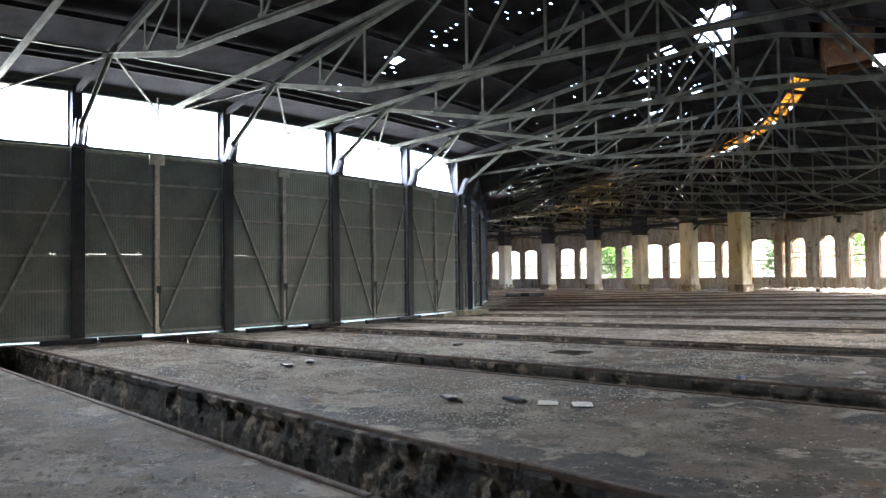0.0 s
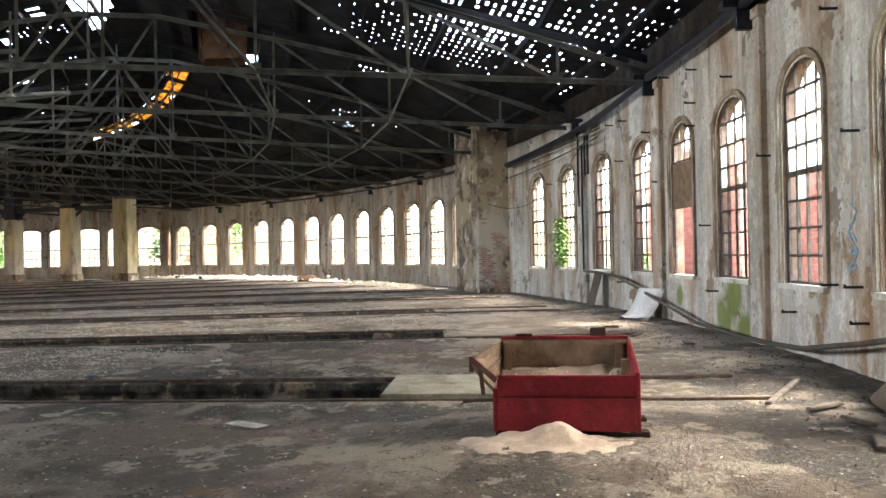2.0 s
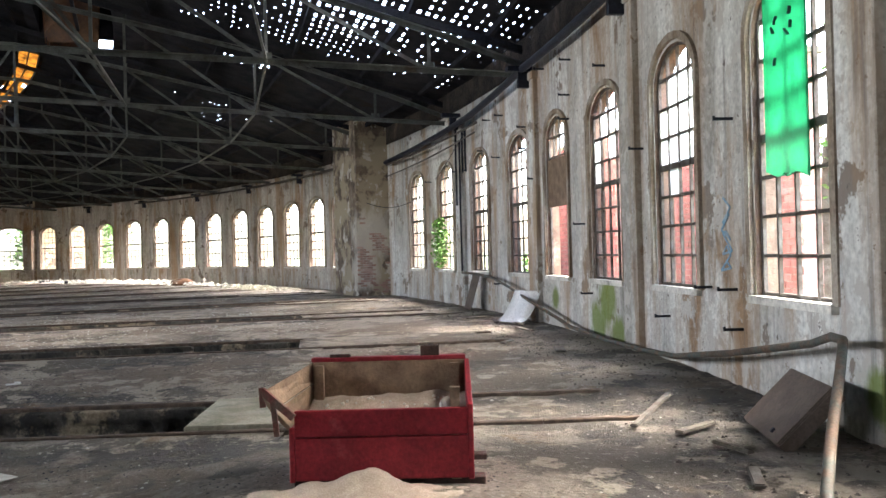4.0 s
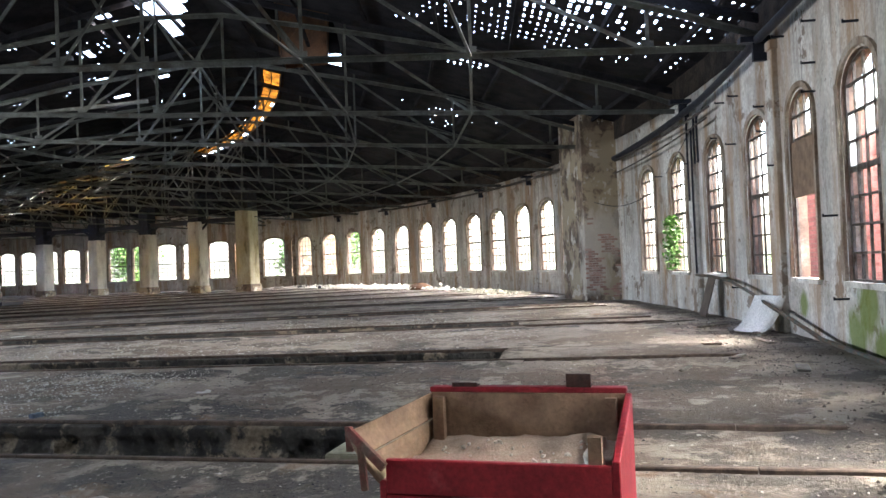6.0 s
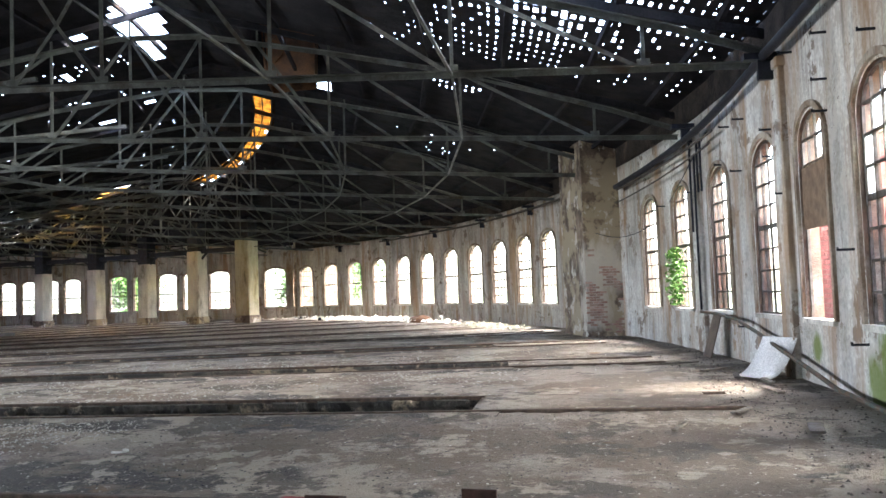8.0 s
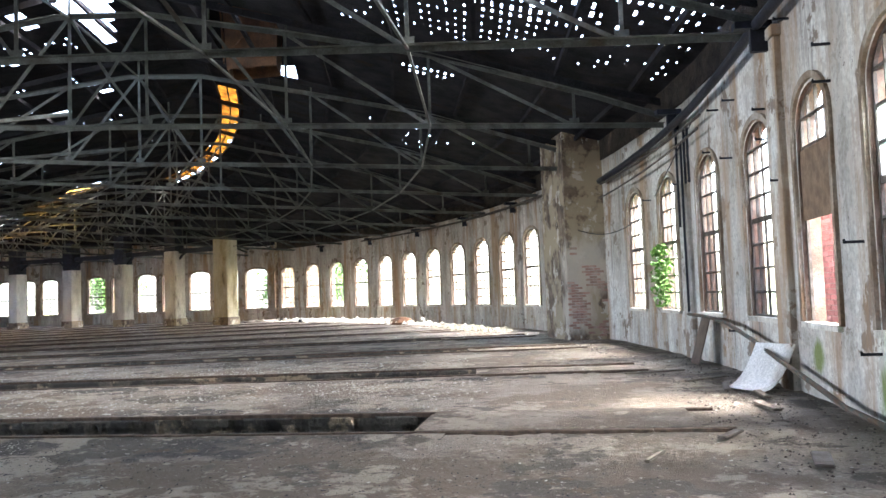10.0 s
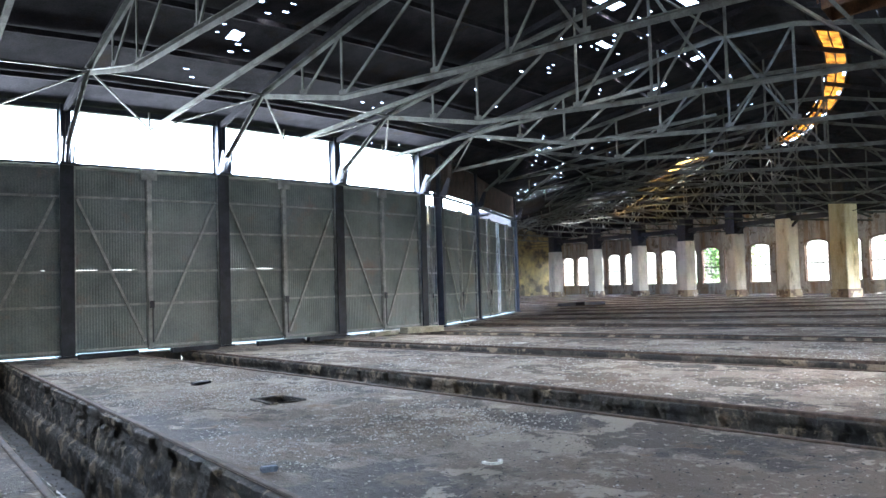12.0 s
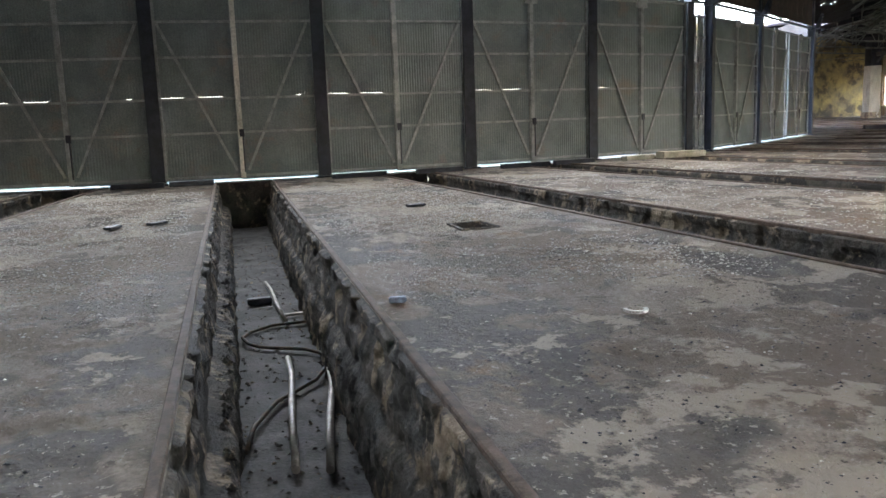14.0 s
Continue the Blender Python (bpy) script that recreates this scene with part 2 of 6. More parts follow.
patched(M_SOOT, (0.62, 0.58, 0.52), 1.6, 0.56, 0.59)
# pale plaster on the pier's lower side, with its window light painted in
ragged_spots(M_SOOT, [(stall(67.9, -1.4, 5.1, 2.3), 1.6), (stall(67.5, -1.4, 5.1, 0.9), 1.2)], (0.6, 0.55, 0.48))
patched(M_FLOOR, (0.22, 0.182, 0.148), 0.35, 0.5, 0.54)
patched(M_FLOOR, (0.42, 0.37, 0.305), 0.5, 0.545, 0.57)
patched(M_FLOOR, (0.15, 0.132, 0.115), 0.62, 0.55, 0.575)
patched(M_FLOOR, (0.45, 0.395, 0.325), 1.2, 0.595, 0.62)
patched(M_FLOOR, (0.18, 0.157, 0.135), 2.6, 0.58, 0.64)
patched(M_FLOOR, (0.26, 0.17, 0.105), 0.8, 0.61, 0.7)
patched(M_FLOOR, (0.45, 0.41, 0.36), 15.0, 0.61, 0.66, 4)
patched(M_FLOOR, (0.14, 0.122, 0.105), 10.0, 0.62, 0.66, 5)
patched(M_FLOOR, (0.58, 0.56, 0.52), 36.0, 0.69, 0.72, 3)
patched(M_FLOOR, (0.06, 0.055, 0.05), 24.0, 0.68, 0.71, 3)
patched(M_PIT, (0.03, 0.029, 0.028), 1.3, 0.54, 0.58)
M_BARE = mat("dusty_brick", (0.4, 0.24, 0.2), 0.9, 0, (0.46, 0.36, 0.31), None, 5, 40, 0.3, vary=0.2)
M_BRICK = mat("red_brick", (0.45, 0.19, 0.185), 0.85, 0, (0.38, 0.155, 0.15), None, 6, 40, 0.3, vary=0.18)
M_MORTAR = mat("mortar", (0.36, 0.27, 0.25), 0.95, 0, (0.27, 0.19, 0.17), None, 5, 40, 0.4)
M_RUST = mat("rusty_sheet", (0.13, 0.062, 0.03), 0.8, 0.1, (0.07, 0.036, 0.02), (0.07, 0.05, 0.04), 2.5, 24, 0.3)
M_PILLAR = mat("whitewashed_pillar", (0.74, 0.72, 0.66), 0.9, 0, (0.52, 0.5, 0.45), (0.16, 0.14, 0.11), 1.1, 18, 0.3, streak=0.6)
M_PILLARY = mat("yellowed_pillar", (0.6, 0.57, 0.44), 0.9, 0, (0.4, 0.34, 0.2), (0.14, 0.12, 0.09), 1.1, 18, 0.3, streak=0.6)
# yellow darkened and blotched: the end wall's low light is in the colour
M_YELLOWWALL = mat("dimmed_yellow_plaster", (0.3, 0.24, 0.1), 0.9, 0, (0.15, 0.13, 0.08), (0.06, 0.052, 0.04), 0.6, 14, 0.3, third_at=(0.46, 0.56), third_scale=0.5)
M_GROUND = mat("rough_grass_ground", (0.1, 0.12, 0.05), 0.95, 0, (0.07, 0.065, 0.04), None, 0.4, 12, 0.4)
M_RED = mat("red_paint", (0.28, 0.02, 0.03), 0.5, 0, (0.2, 0.015, 0.023), (0.3, 0.05, 0.06), 3, 40, 0.25, third_at=(0.6, 0.7), third_scale=4)
M_WOOD = mat("worn_wood", (0.26, 0.18, 0.12), 0.8, 0, (0.16, 0.105, 0.07), None, 5, 40, 0.35)
M_BROWN = mat("brown_painted_metal", (0.13, 0.1, 0.082), 0.6, 0.1, (0.09, 0.068, 0.055), (0.17, 0.12, 0.09), 4, 40, 0.2)
M_BOARD = mat("dark_brown_boards", (0.075, 0.052, 0.045), 0.85, 0, (0.045, 0.034, 0.032), None, 3, 30, 0.3)
M_WHITE = mat("clean_white_sheet", (0.78, 0.77, 0.74), 0.6, 0, (0.7, 0.69, 0.66), None, 2, 30, 0.05)
M_SAND = mat("pale_sand", (0.5, 0.42, 0.35), 0.95, 0, (0.4, 0.33, 0.27), None, 7, 110, 0.8)
M_GREYWOOD = mat("weathered_wood", (0.18, 0.155, 0.125), 0.85, 0, (0.1, 0.085, 0.07), None, 6, 50, 0.4)
M_LEAF = mat("green_leaf", (0.09, 0.2, 0.03), 0.6, 0, (0.05, 0.12, 0.02), None, 3, 20, 0, vary=0.0)


def glass_mat(name, tint, clear, rough=0.15, dirt=None, film=None):
    m = bpy.data.materials.new(name)
    m.use_nodes = True
    n, l = m.node_tree.nodes, m.node_tree.links
    b = n["Principled BSDF"]
    b.inputs["Base Color"].default_value = (*tint, 1)
    b.inputs["Roughness"].default_value = rough
    tr, tl, mx, mx2 = n.new("ShaderNodeBsdfTransparent"), n.new("ShaderNodeBsdfTranslucent"), n.new("ShaderNodeMixShader"), n.new("ShaderNodeMixShader")
    tr.inputs["Color"].default_value = (*tint, 1)
    tl.inputs["Color"].default_value = (*(film or tint), 1)
    if film:
        b.inputs["Base Color"].default_value = (*film, 1)
    no = n.new("ShaderNodeTexNoise")
    no.inputs["Scale"].default_value, no.inputs["Detail"].default_value = 4.0, 6
    g = n.new("ShaderNodeNewGeometry")
    l.new(g.outputs["Position"], no.inputs["Vector"])
    r = n.new("ShaderNodeMapRange")
    r.inputs["From Min"].default_value, r.inputs["From Max"].default_value = 0.3, 0.7
    r.inputs["To Min"].default_value, r.inputs["To Max"].default_value = max(0, clear - 0.2), min(1, clear + 0.2)
    l.new(no.outputs["Fac"], r.inputs["Value"])
    mx2.inputs["Fac"].default_value = 0.75
    l.new(b.outputs["BSDF"], mx2.inputs[1])
    l.new(tl.outputs["BSDF"], mx2.inputs[2])
    l.new(r.outputs["Result"], mx.inputs["Fac"])
    l.new(mx2.outputs["Shader"], mx.inputs[1])
    l.new(tr.outputs["BSDF"], mx.inputs[2])
    l.new(mx.outputs["Shader"], n["Material Output"].inputs["Surface"])
    if dirt:
        q, cm, cr = n.new("ShaderNodeTexNoise"), n.new("ShaderNodeMix"), n.new("ShaderNodeMapRange")
        q.inputs["Scale"].default_value, q.inputs["Detail"].default_value, q.inputs["Roughness"].default_value = 2.2, 6, 0.7
        l.new(g.outputs["Position"], q.inputs["Vector"])
        cr.inputs["From Min"].default_value, cr.inputs["From Max"].default_value = 0.44, 0.58
        l.new(q.outputs["Fac"], cr.inputs["Value"])
        cm.data_type = "RGBA"
        cm.inputs["A"].default_value, cm.inputs["B"].default_value = (*tint, 1), (*dirt, 1)
        l.new(cr.outputs["Result"], cm.inputs["Factor"])
        for sock in (b.inputs["Base Color"], tr.inputs["Color"], tl.inputs["Color"]):
            l.new(cm.outputs["Result"], sock)
    return m


M_GLASS = glass_mat("dirty_glass", (0.97, 0.98, 0.97), 1.14, film=(0.06, 0.075, 0.07))
M_MILK = glass_mat("milky_glass", (0.8, 0.9, 0.92), 0.35, film=(0.72, 0.82, 0.84))
M_YELLOW = glass_mat("yellow_corrugated_sheet", (0.1, 0.038, 0.004), 0.0, dirt=(0.012, 0.004, 0.001))
# same plastic as M_YELLOW, tint raised to make up for missing direct sun
M_AMBER = glass_mat("brighter_amber_sheet", (0.85, 0.5, 0.12), 0.2, dirt=(0.5, 0.26, 0.05))
M_GREEN = glass_mat("green_corrugated_sheet", (0.006, 0.12, 0.05), 0.0, dirt=(0.004, 0.085, 0.035))


# ---------------------------------------------------------------- mesh helpers
def box(bm, lo, hi, m=None):
    vs = [bm.verts.new((x, y, z)) for x in (lo[0], hi[0]) for y in (lo[1], hi[1]) for z in (lo[2], hi[2])]
    for f in ((0, 1, 3, 2), (4, 6, 7, 5), (0, 4, 5, 1), (2, 3, 7, 6), (0, 2, 6, 4), (1, 5, 7, 3)):
        bm.faces.new([vs[i] for i in f])
    if m is not None:
        bmesh.ops.transform(bm, matrix=m, verts=vs)
    return vs


def bar(bm, a, b, w, h=None, up=(0, 0, 1)):
    """A straight bar of width w and height h from a to b."""
    a, b = Vector(a), Vector(b)
    h = h or w
    y = (b - a)
    ln = y.length
    y.normalize()
    x = y.cross(Vector(up))
    if x.length < 1e-4:
        x = y.cross(Vector((1, 0, 0)))
    x.normalize()
    z = x.cross(y)
    m = Matrix((x, y, z)).transposed().to_4x4()
    m.translation = a
    return box(bm, (-w / 2, 0, -h / 2), (w / 2, ln, h / 2), m)


def angle_bar(bm, a, b, w, t=0.012):
    """A rolled angle from a to b: two thin legs."""
    a, b = Vector(a), Vector(b)
    bar(bm, a, b, t, w)
    y = (b - a).normalized()
    x = y.cross(Vector((0, 0, 1)))
    x = x.normalized() if x.length > 1e-4 else Vector((1, 0, 0))
    z = x.cross(y)
    o = x * (w / 2 - t / 2) + z * (w / 2 - t / 2)
    bar(bm, a + o, b + o, w, t)


def tube(bm, pts, rad, n=8):
    rings = []
    pts = [Vector(p) for p in pts]
    for i, p in enumerate(pts):
        d = (pts[min(i + 1, len(pts) - 1)] - pts[max(i - 1, 0)]).normalized()
        x = d.cross(Vector((0.13, 0.21, 1))).normalized()
        y = d.cross(x)
        rings.append([bm.verts.new(p + (x * math.cos(q) + y * math.sin(q)) * rad) for q in (2 * math.pi * j / n for j in range(n))])
    for r0, r1 in zip(rings, rings[1:]):
        for j in range(n):
            bm.faces.new((r0[j], r0[(j + 1) % n], r1[(j + 1) % n], r1[j])).smooth = True
    bm.faces.new(rings[0][::-1])
    bm.faces.new(rings[-1])


def part(name, bm, material, parent=None, label="", m=None):
    """Links a bmesh as one mesh object, under parent if there is one."""
    bmesh.ops.recalc_face_normals(bm, faces=bm.faces[:])
    me = bpy.data.meshes.new(name)
    bm.to_mesh(me)
    bm.free()
    me.materials.append(material)
    ob = new(name, me)
    if parent is not None:
        ob.parent = parent
    if m is not None:
        ob.matrix_basis = m
    if label:
        ob["label"] = label
    return ob


def thing(name, m, label, category, group="", kind=""):
    ob = new(name)
    ob.empty_display_size = 0.2
    ob.matrix_basis = m
    return tagged(ob, label, category, group, kind)


def bm_new():
    return bmesh.new()


# ---------------------------------------------------------------- ground, floor and pits
PIT_HW, RAIL_S, PIT_D = 0.66, 0.75, 1.25
PIT_ENDS = {1.5: 62.9, 2.5: 63.4, 3.5: 63.7}
PITS = [k + 0.5 for k in range(-5, 20)]
PIT_START = RI + 0.35


def pit_end(k):
    return PIT_ENDS.get(k, 63.8)


def near_r(k):
    return RI - 0.6 if k < 4.6 else 37.0


def far_r(k):
    return 69.0 if k < 11.2 else 86.0


bm = bm_new()
vs = [bm.verts.new(p) for p in ((-1500, -1500, -0.12), (1500, -1500, -0.12), (1500, 1500, -0.12), (-1500, 1500, -0.12))]
# the yard is one sheet with the ring of the hall left out
ring = []
for i in range(93):
    k = K0 - 0.6 + (K1 - K0 + 1.2) * i / 92
    ring.append((bm.verts.new(polar(near_r(k), k, -0.12)), bm.verts.new(polar(far_r(k) - 0.1, k, -0.12))))
bm.faces.new([vs[0], vs[1]] + [ring[0][1]] + [ring[0][0]])
edge_out = [r[1] for r in ring]
bm.faces.new([vs[1], vs[2]] + edge_out[::-1])
bm.faces.new([vs[2], vs[3], ring[-1][0], ring[-1][1]])
bm.faces.new([vs[3], vs[0]] + [r[0] for r in ring])
bm.faces.ensure_lookup_table()
ground = tagged(part("ground", bm, M_GROUND), "weedy open yard round the roundhouse", "ground", kind="structure")

verts, faces = [], []


def sheet(us, vs_, at):
    o = len(verts)
    for u in us:
        for v in vs_:
            verts.append(tuple(at(u, v)))
    w = len(vs_)
    for i in range(len(us) - 1):
        for j in range(w - 1):
            faces.append((o + i * w + j, o + i * w + j + 1, o + (i + 1) * w + j + 1, o + (i + 1) * w + j))


def rough_z(p, amp=0.022):
    q = Vector((p.x, p.y, 0))
    z = amp * noise.noise(q * 0.35) + 0.010 * noise.noise(q * 1.7) + 0.005 * noise.noise(q * 5.3) - 0.012
    tar = max(0.0, 1 - abs(q.length - 60.0) / 5.0) * (1.0 if -22 < q.y < -8 else 0.0)
    worn = min(1.0, max(0.0, 0.45 + 0.6 * tar + 1.8 * noise.noise(q * 0.4 + Vector((3, 8, 0)))))
    swell = 1 - ((q.x - 61.9) ** 2 + (q.y + 18.95) ** 2) / 4.4
    if swell > 0:
        z += 0.145 * swell ** 1.5
        worn *= 1 - swell
    if worn:
        ridge = 1 - 2 * abs(noise.noise(Vector((q.x * 1.2, q.y * 2.6, 7))))
        z += worn * (0.022 * ridge + 0.022 * noise.noise(q * 4.4) + 0.016 * noise.noise(q * 9.5) - 0.028)
    return z


def lerp(a, b, t):
    return a + (b - a) * t


for i in range(len(PITS) - 1):
    ka, kb = PITS[i], PITS[i + 1]
    near = 0 <= i - 4 <= 5
    nr, ns = (300, 84) if ka in (0.5, 1.5) else (200, 44) if ka in (-0.5, 2.5) else (110, 22) if near else (36, 7)

    def on_bay(u, v, ka=ka, kb=kb):
        p = lerp(stall(u, PIT_HW + 0.05, ka), stall(u, -PIT_HW - 0.05, kb), v)
        p.z = rough_z(p) * min(1, v * 10, (1 - v) * 10)
        return p
    r_end = max(pit_end(ka), pit_end(kb))
    sheet([near_r(ka + 0.15) + (63.8 - near_r(ka + 0.15)) * j / nr for j in range(nr + 1)], [j / ns for j in range(ns + 1)], on_bay)

    def on_apron(u, v, ka=ka, kb=kb):
        p = lerp(stall(u, PIT_HW + 0.05, ka), stall(u, -PIT_HW - 0.05, kb), v)
        p.z = rough_z(p)
        return p
    sheet([63.8 + (far_r(ka) - 63.8) * j / (nr // 2) for j in range(nr // 2 + 1)], [j / ns for j in range(ns + 1)], on_apron)
for k in PITS:
    def over_pit(u, v, k=k):
        p = stall(u, (v * 2 - 1) * (PIT_HW + 0.05), k)
        p.z = 0.0 if u < pit_end(k) + 0.2 else rough_z(p)
        return p
    sheet([pit_end(k) + (far_r(k) - pit_end(k)) * j / 40 for j in range(41)], [j / 4 for j in range(5)], over_pit)
    sheet([near_r(k + 0.15), PIT_START], [j / 2 for j in range(3)], over_pit)
me = bpy.data.meshes.new("floor")


def in_sump(f):
    c = sum((Vector(verts[i]) for i in f), Vector()) / 4
    return 54.12 < c.xy.length < 54.78 and 1.992 < math.atan2(c.y, c.x) / BAY + 4 < 2.07


faces = [f for f in faces if not in_sump(f)]
me.from_pydata(verts, [], faces)
me.materials.append(M_FLOOR)
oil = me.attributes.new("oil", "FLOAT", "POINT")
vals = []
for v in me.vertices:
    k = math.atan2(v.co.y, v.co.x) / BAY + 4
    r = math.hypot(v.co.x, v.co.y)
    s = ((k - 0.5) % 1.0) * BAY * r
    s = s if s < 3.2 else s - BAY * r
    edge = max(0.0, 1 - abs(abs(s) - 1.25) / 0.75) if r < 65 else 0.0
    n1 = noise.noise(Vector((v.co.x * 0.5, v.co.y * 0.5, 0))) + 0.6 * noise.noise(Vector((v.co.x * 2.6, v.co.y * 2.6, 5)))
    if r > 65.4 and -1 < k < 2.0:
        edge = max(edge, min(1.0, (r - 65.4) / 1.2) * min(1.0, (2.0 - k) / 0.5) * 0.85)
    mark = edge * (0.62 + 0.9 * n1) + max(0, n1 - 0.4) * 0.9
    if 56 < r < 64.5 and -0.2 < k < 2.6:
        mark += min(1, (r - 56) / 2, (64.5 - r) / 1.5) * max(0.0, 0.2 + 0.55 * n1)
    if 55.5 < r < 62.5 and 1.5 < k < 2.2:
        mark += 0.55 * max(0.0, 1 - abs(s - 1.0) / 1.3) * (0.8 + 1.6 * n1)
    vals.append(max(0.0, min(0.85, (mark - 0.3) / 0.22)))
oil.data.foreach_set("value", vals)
me.polygons.foreach_set("use_smooth", [True] * len(me.polygons))
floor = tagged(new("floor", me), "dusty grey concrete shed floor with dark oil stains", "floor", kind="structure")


def pit(k):
    re, near = pit_end(k), k in (0.5, 1.5, 2.5)
    ob = thing("inspection_pit", Matrix(), "deep narrow concrete inspection pit with crumbling oily walls", "pit", "inspection pits", "structure")
    n = 420 if near else 24
    prof = [(PIT_HW + 0.06, -0.015), (PIT_HW, -0.04), (PIT_HW, -0.12), (PIT_HW + 0.03, -0.18), (PIT_HW, -0.3), (PIT_HW - 0.02, -0.45), (PIT_HW - 0.03, -0.6), (PIT_HW - 0.19, -0.655), (PIT_HW - 0.22, -0.72), (PIT_HW - 0.23, -0.9), (PIT_HW - 0.23, -1.08), (PIT_HW - 0.24, -PIT_D)]
    fine = []
    for (s0, z0), (s1, z1) in zip(prof, prof[1:]):
        cuts_ = max(1, round(abs(z1 - z0) / 0.06)) if near else 1
        fine += [(lerp(s0, s1, c / cuts_), lerp(z0, z1, c / cuts_)) for c in range(cuts_)]
    prof = fine + [prof[-1]]
    for side, nm in ((-1, "pit_wall"), (1, "pit_wall")):
        b = bm_new()
        rows = []
        for i in range(n + 1):
            r = PIT_START + (re - PIT_START) * i / n
            row = []
            for j, (s, z) in enumerate(prof):
                if side > 0 and z < -0.64:
                    s += 0.1
                p = stall(r, side * s, k, z)
                out = stall(r, side, k) - stall(r, 0, k)
                if j:
                    q = p * 2.3
                    rough = (0.03 if z > -0.15 else 0.05) * (noise.noise(q) + 0.6 * noise.noise(q * 3.1) + 0.5 * noise.noise(q * 7.3))
                    # broken edges under the rail and on the ledge
                    if -0.32 < z < -0.03 and noise.noise(q * 1.1) > 0.12:
                        rough += 0.055
                    drip = 0.02 * noise.noise(Vector((r * 8.5, side * 4.0, z * 1.5 + k)))
                    p += out * (rough + drip)
                row.append(b.verts.new(p))
            rows.append(row)
        for r0, r1 in zip(rows, rows[1:]):
            for j in range(len(prof) - 1):
                b.faces.new((r0[j], r0[j + 1], r1[j + 1], r1[j])).smooth = not near
        part(nm, b, M_PIT, ob)
    for r, nm in ((PIT_START, "pit_end_wall"), (re, "pit_end_wall")):
        b = bm_new()
        b.faces.new([b.verts.new(stall(r, s, k, z)) for s, z in ((-PIT_HW - 0.05, 0), (PIT_HW + 0.05, 0), (PIT_HW, -PIT_D), (-PIT_HW, -PIT_D))])
        part(nm, b, M_PIT, ob)
    b = bm_new()
    rows = []
    for i in range(n + 1):
        r = PIT_START + (re - PIT_START) * i / n
        rows.append([b.verts.new(stall(r, s, k, -PIT_D + 0.03 + 0.03 * noise.noise(stall(r, s, k) * 1.7))) for s in (-0.62, -0.3, 0, 0.3, 0.62)])
    for r0, r1 in zip(rows, rows[1:]):
        for j in range(4):
            b.faces.new((r0[j], r0[j + 1], r1[j + 1], r1[j])).smooth = True
    part("pit_bed", b, M_PITFLOOR, ob)
    for side in (-1, 1):
        b = bm_new()
        prof2 = ((-0.035, -0.04), (-0.035, 0.012), (-0.025, 0.022), (0.025, 0.022), (0.035, 0.012), (0.035, -0.04))
        # rails are laid in lengths with small gaps
        r = RI - 0.5
        end = 67.0
        while r < end:
            r2 = min(r + 6.0, end)
            dz, ds = rng.uniform(-0.006, 0.006), rng.uniform(-0.006, 0.006)
            rings = [[b.verts.new(stall(q, side * RAIL_S + s + ds, k, z + dz)) for s, z in prof2] for q in (r, r2 - 0.012)]
            for j in range(6):
                b.faces.new((rings[0][j], rings[0][(j + 1) % 6], rings[1][(j + 1) % 6], rings[1][j]))
            b.faces.new(rings[0]), b.faces.new(rings[1][::-1])
            r = r2
        part("rail", b, M_RAIL, ob, "rust-brown steel rail")
    return ob


for k in PITS:
    pit(k)


# ---------------------------------------------------------------- gates and their columns
GATE_W = 2 * RI * math.sin(BAY / 2)


def gate(m, bright=False, height=GATE_H):
    w, h = GATE_W - 0.29, height - 0.06
    ob = thing("gate", m, "tall closed double gate of dark corrugated sheet in a steel frame", "gate", "engine gates")
    for side in (-1, 1):
        leaf_w = w / 2 - 0.012
        x0, x1 = (0.012, leaf_w) if side > 0 else (-leaf_w, -0.012)
        b = bm_new()
        nz = max(8, int(leaf_w / 0.038))
        lift = 0.06 + (0.03 if side > 0 else 0.0)
        cols = []
        for i in range(nz + 1):
            x = x0 + (x1 - x0) * i / nz
            y = -0.03 + 0.0035 * (1 if i % 2 else -1)
            cols.append([b.verts.new((x, y, z)) for z in (lift, 2.262, 2.268, h)])
        for c0, c1 in zip(cols, cols[1:]):
            x = c0[0].co.x
            for j in range(3):
                if j == 1 and noise.noise(Vector((x * 1.3, side * 3.0, 0.5))) > 0.33:
                    continue
                b.faces.new((c0[j], c1[j], c1[j + 1], c0[j + 1]))
        leaf = part("leaf", b, M_GATE, ob)
        for z in (0.16, 1.32, 2.22, 3.3, 4.2, h - 0.05):
            b = bm_new()
            bar(b, (x0, 0.02, z), (x1, 0.02, z), 0.05, 0.06)
            part("rail", b, M_GATEBAR, leaf)
        for x in (x0 + 0.035 * side, x1 - 0.035 * side):
            b = bm_new()
            bar(b, (x, 0.025, lift), (x, 0.025, h), 0.07, 0.06, (0, 1, 0))
            part("stile", b, M_GATEBAR, leaf)
        b = bm_new()
        inner, outer = (x0, x1) if side > 0 else (x1, x0)
        bar(b, (inner + 0.14 * side, 0.045, 0.3), (outer - 0.1 * side, 0.045, 4.15), 0.07, 0.04, (0, 1, 0))
        part("brace", b, M_GATEBAR, leaf)
    b = bm_new()
    bar(b, (0, 0.07, 0.1), (0, 0.07, h), 0.13, 0.05, (0, 1, 0))
    box(b, (-0.22, 0.04, h - 0.26), (0.22, 0.1, h + 0.02))
    part("cover_strip", b, M_PILLAR if bright else M_GATEBAR, ob, "bleached grey cover strip" if bright else "")
    b = bm_new()
    bar(b, (-0.05, 0.1, 0.25), (-0.05, 0.1, 1.35), 0.03, 0.03, (0, 1, 0))
    box(b, (-0.09, 0.08, 1.2), (0.03, 0.13, 1.4))
    part("drop_bolt", b, M_COLUMN, ob, "black drop bolt")
    return ob


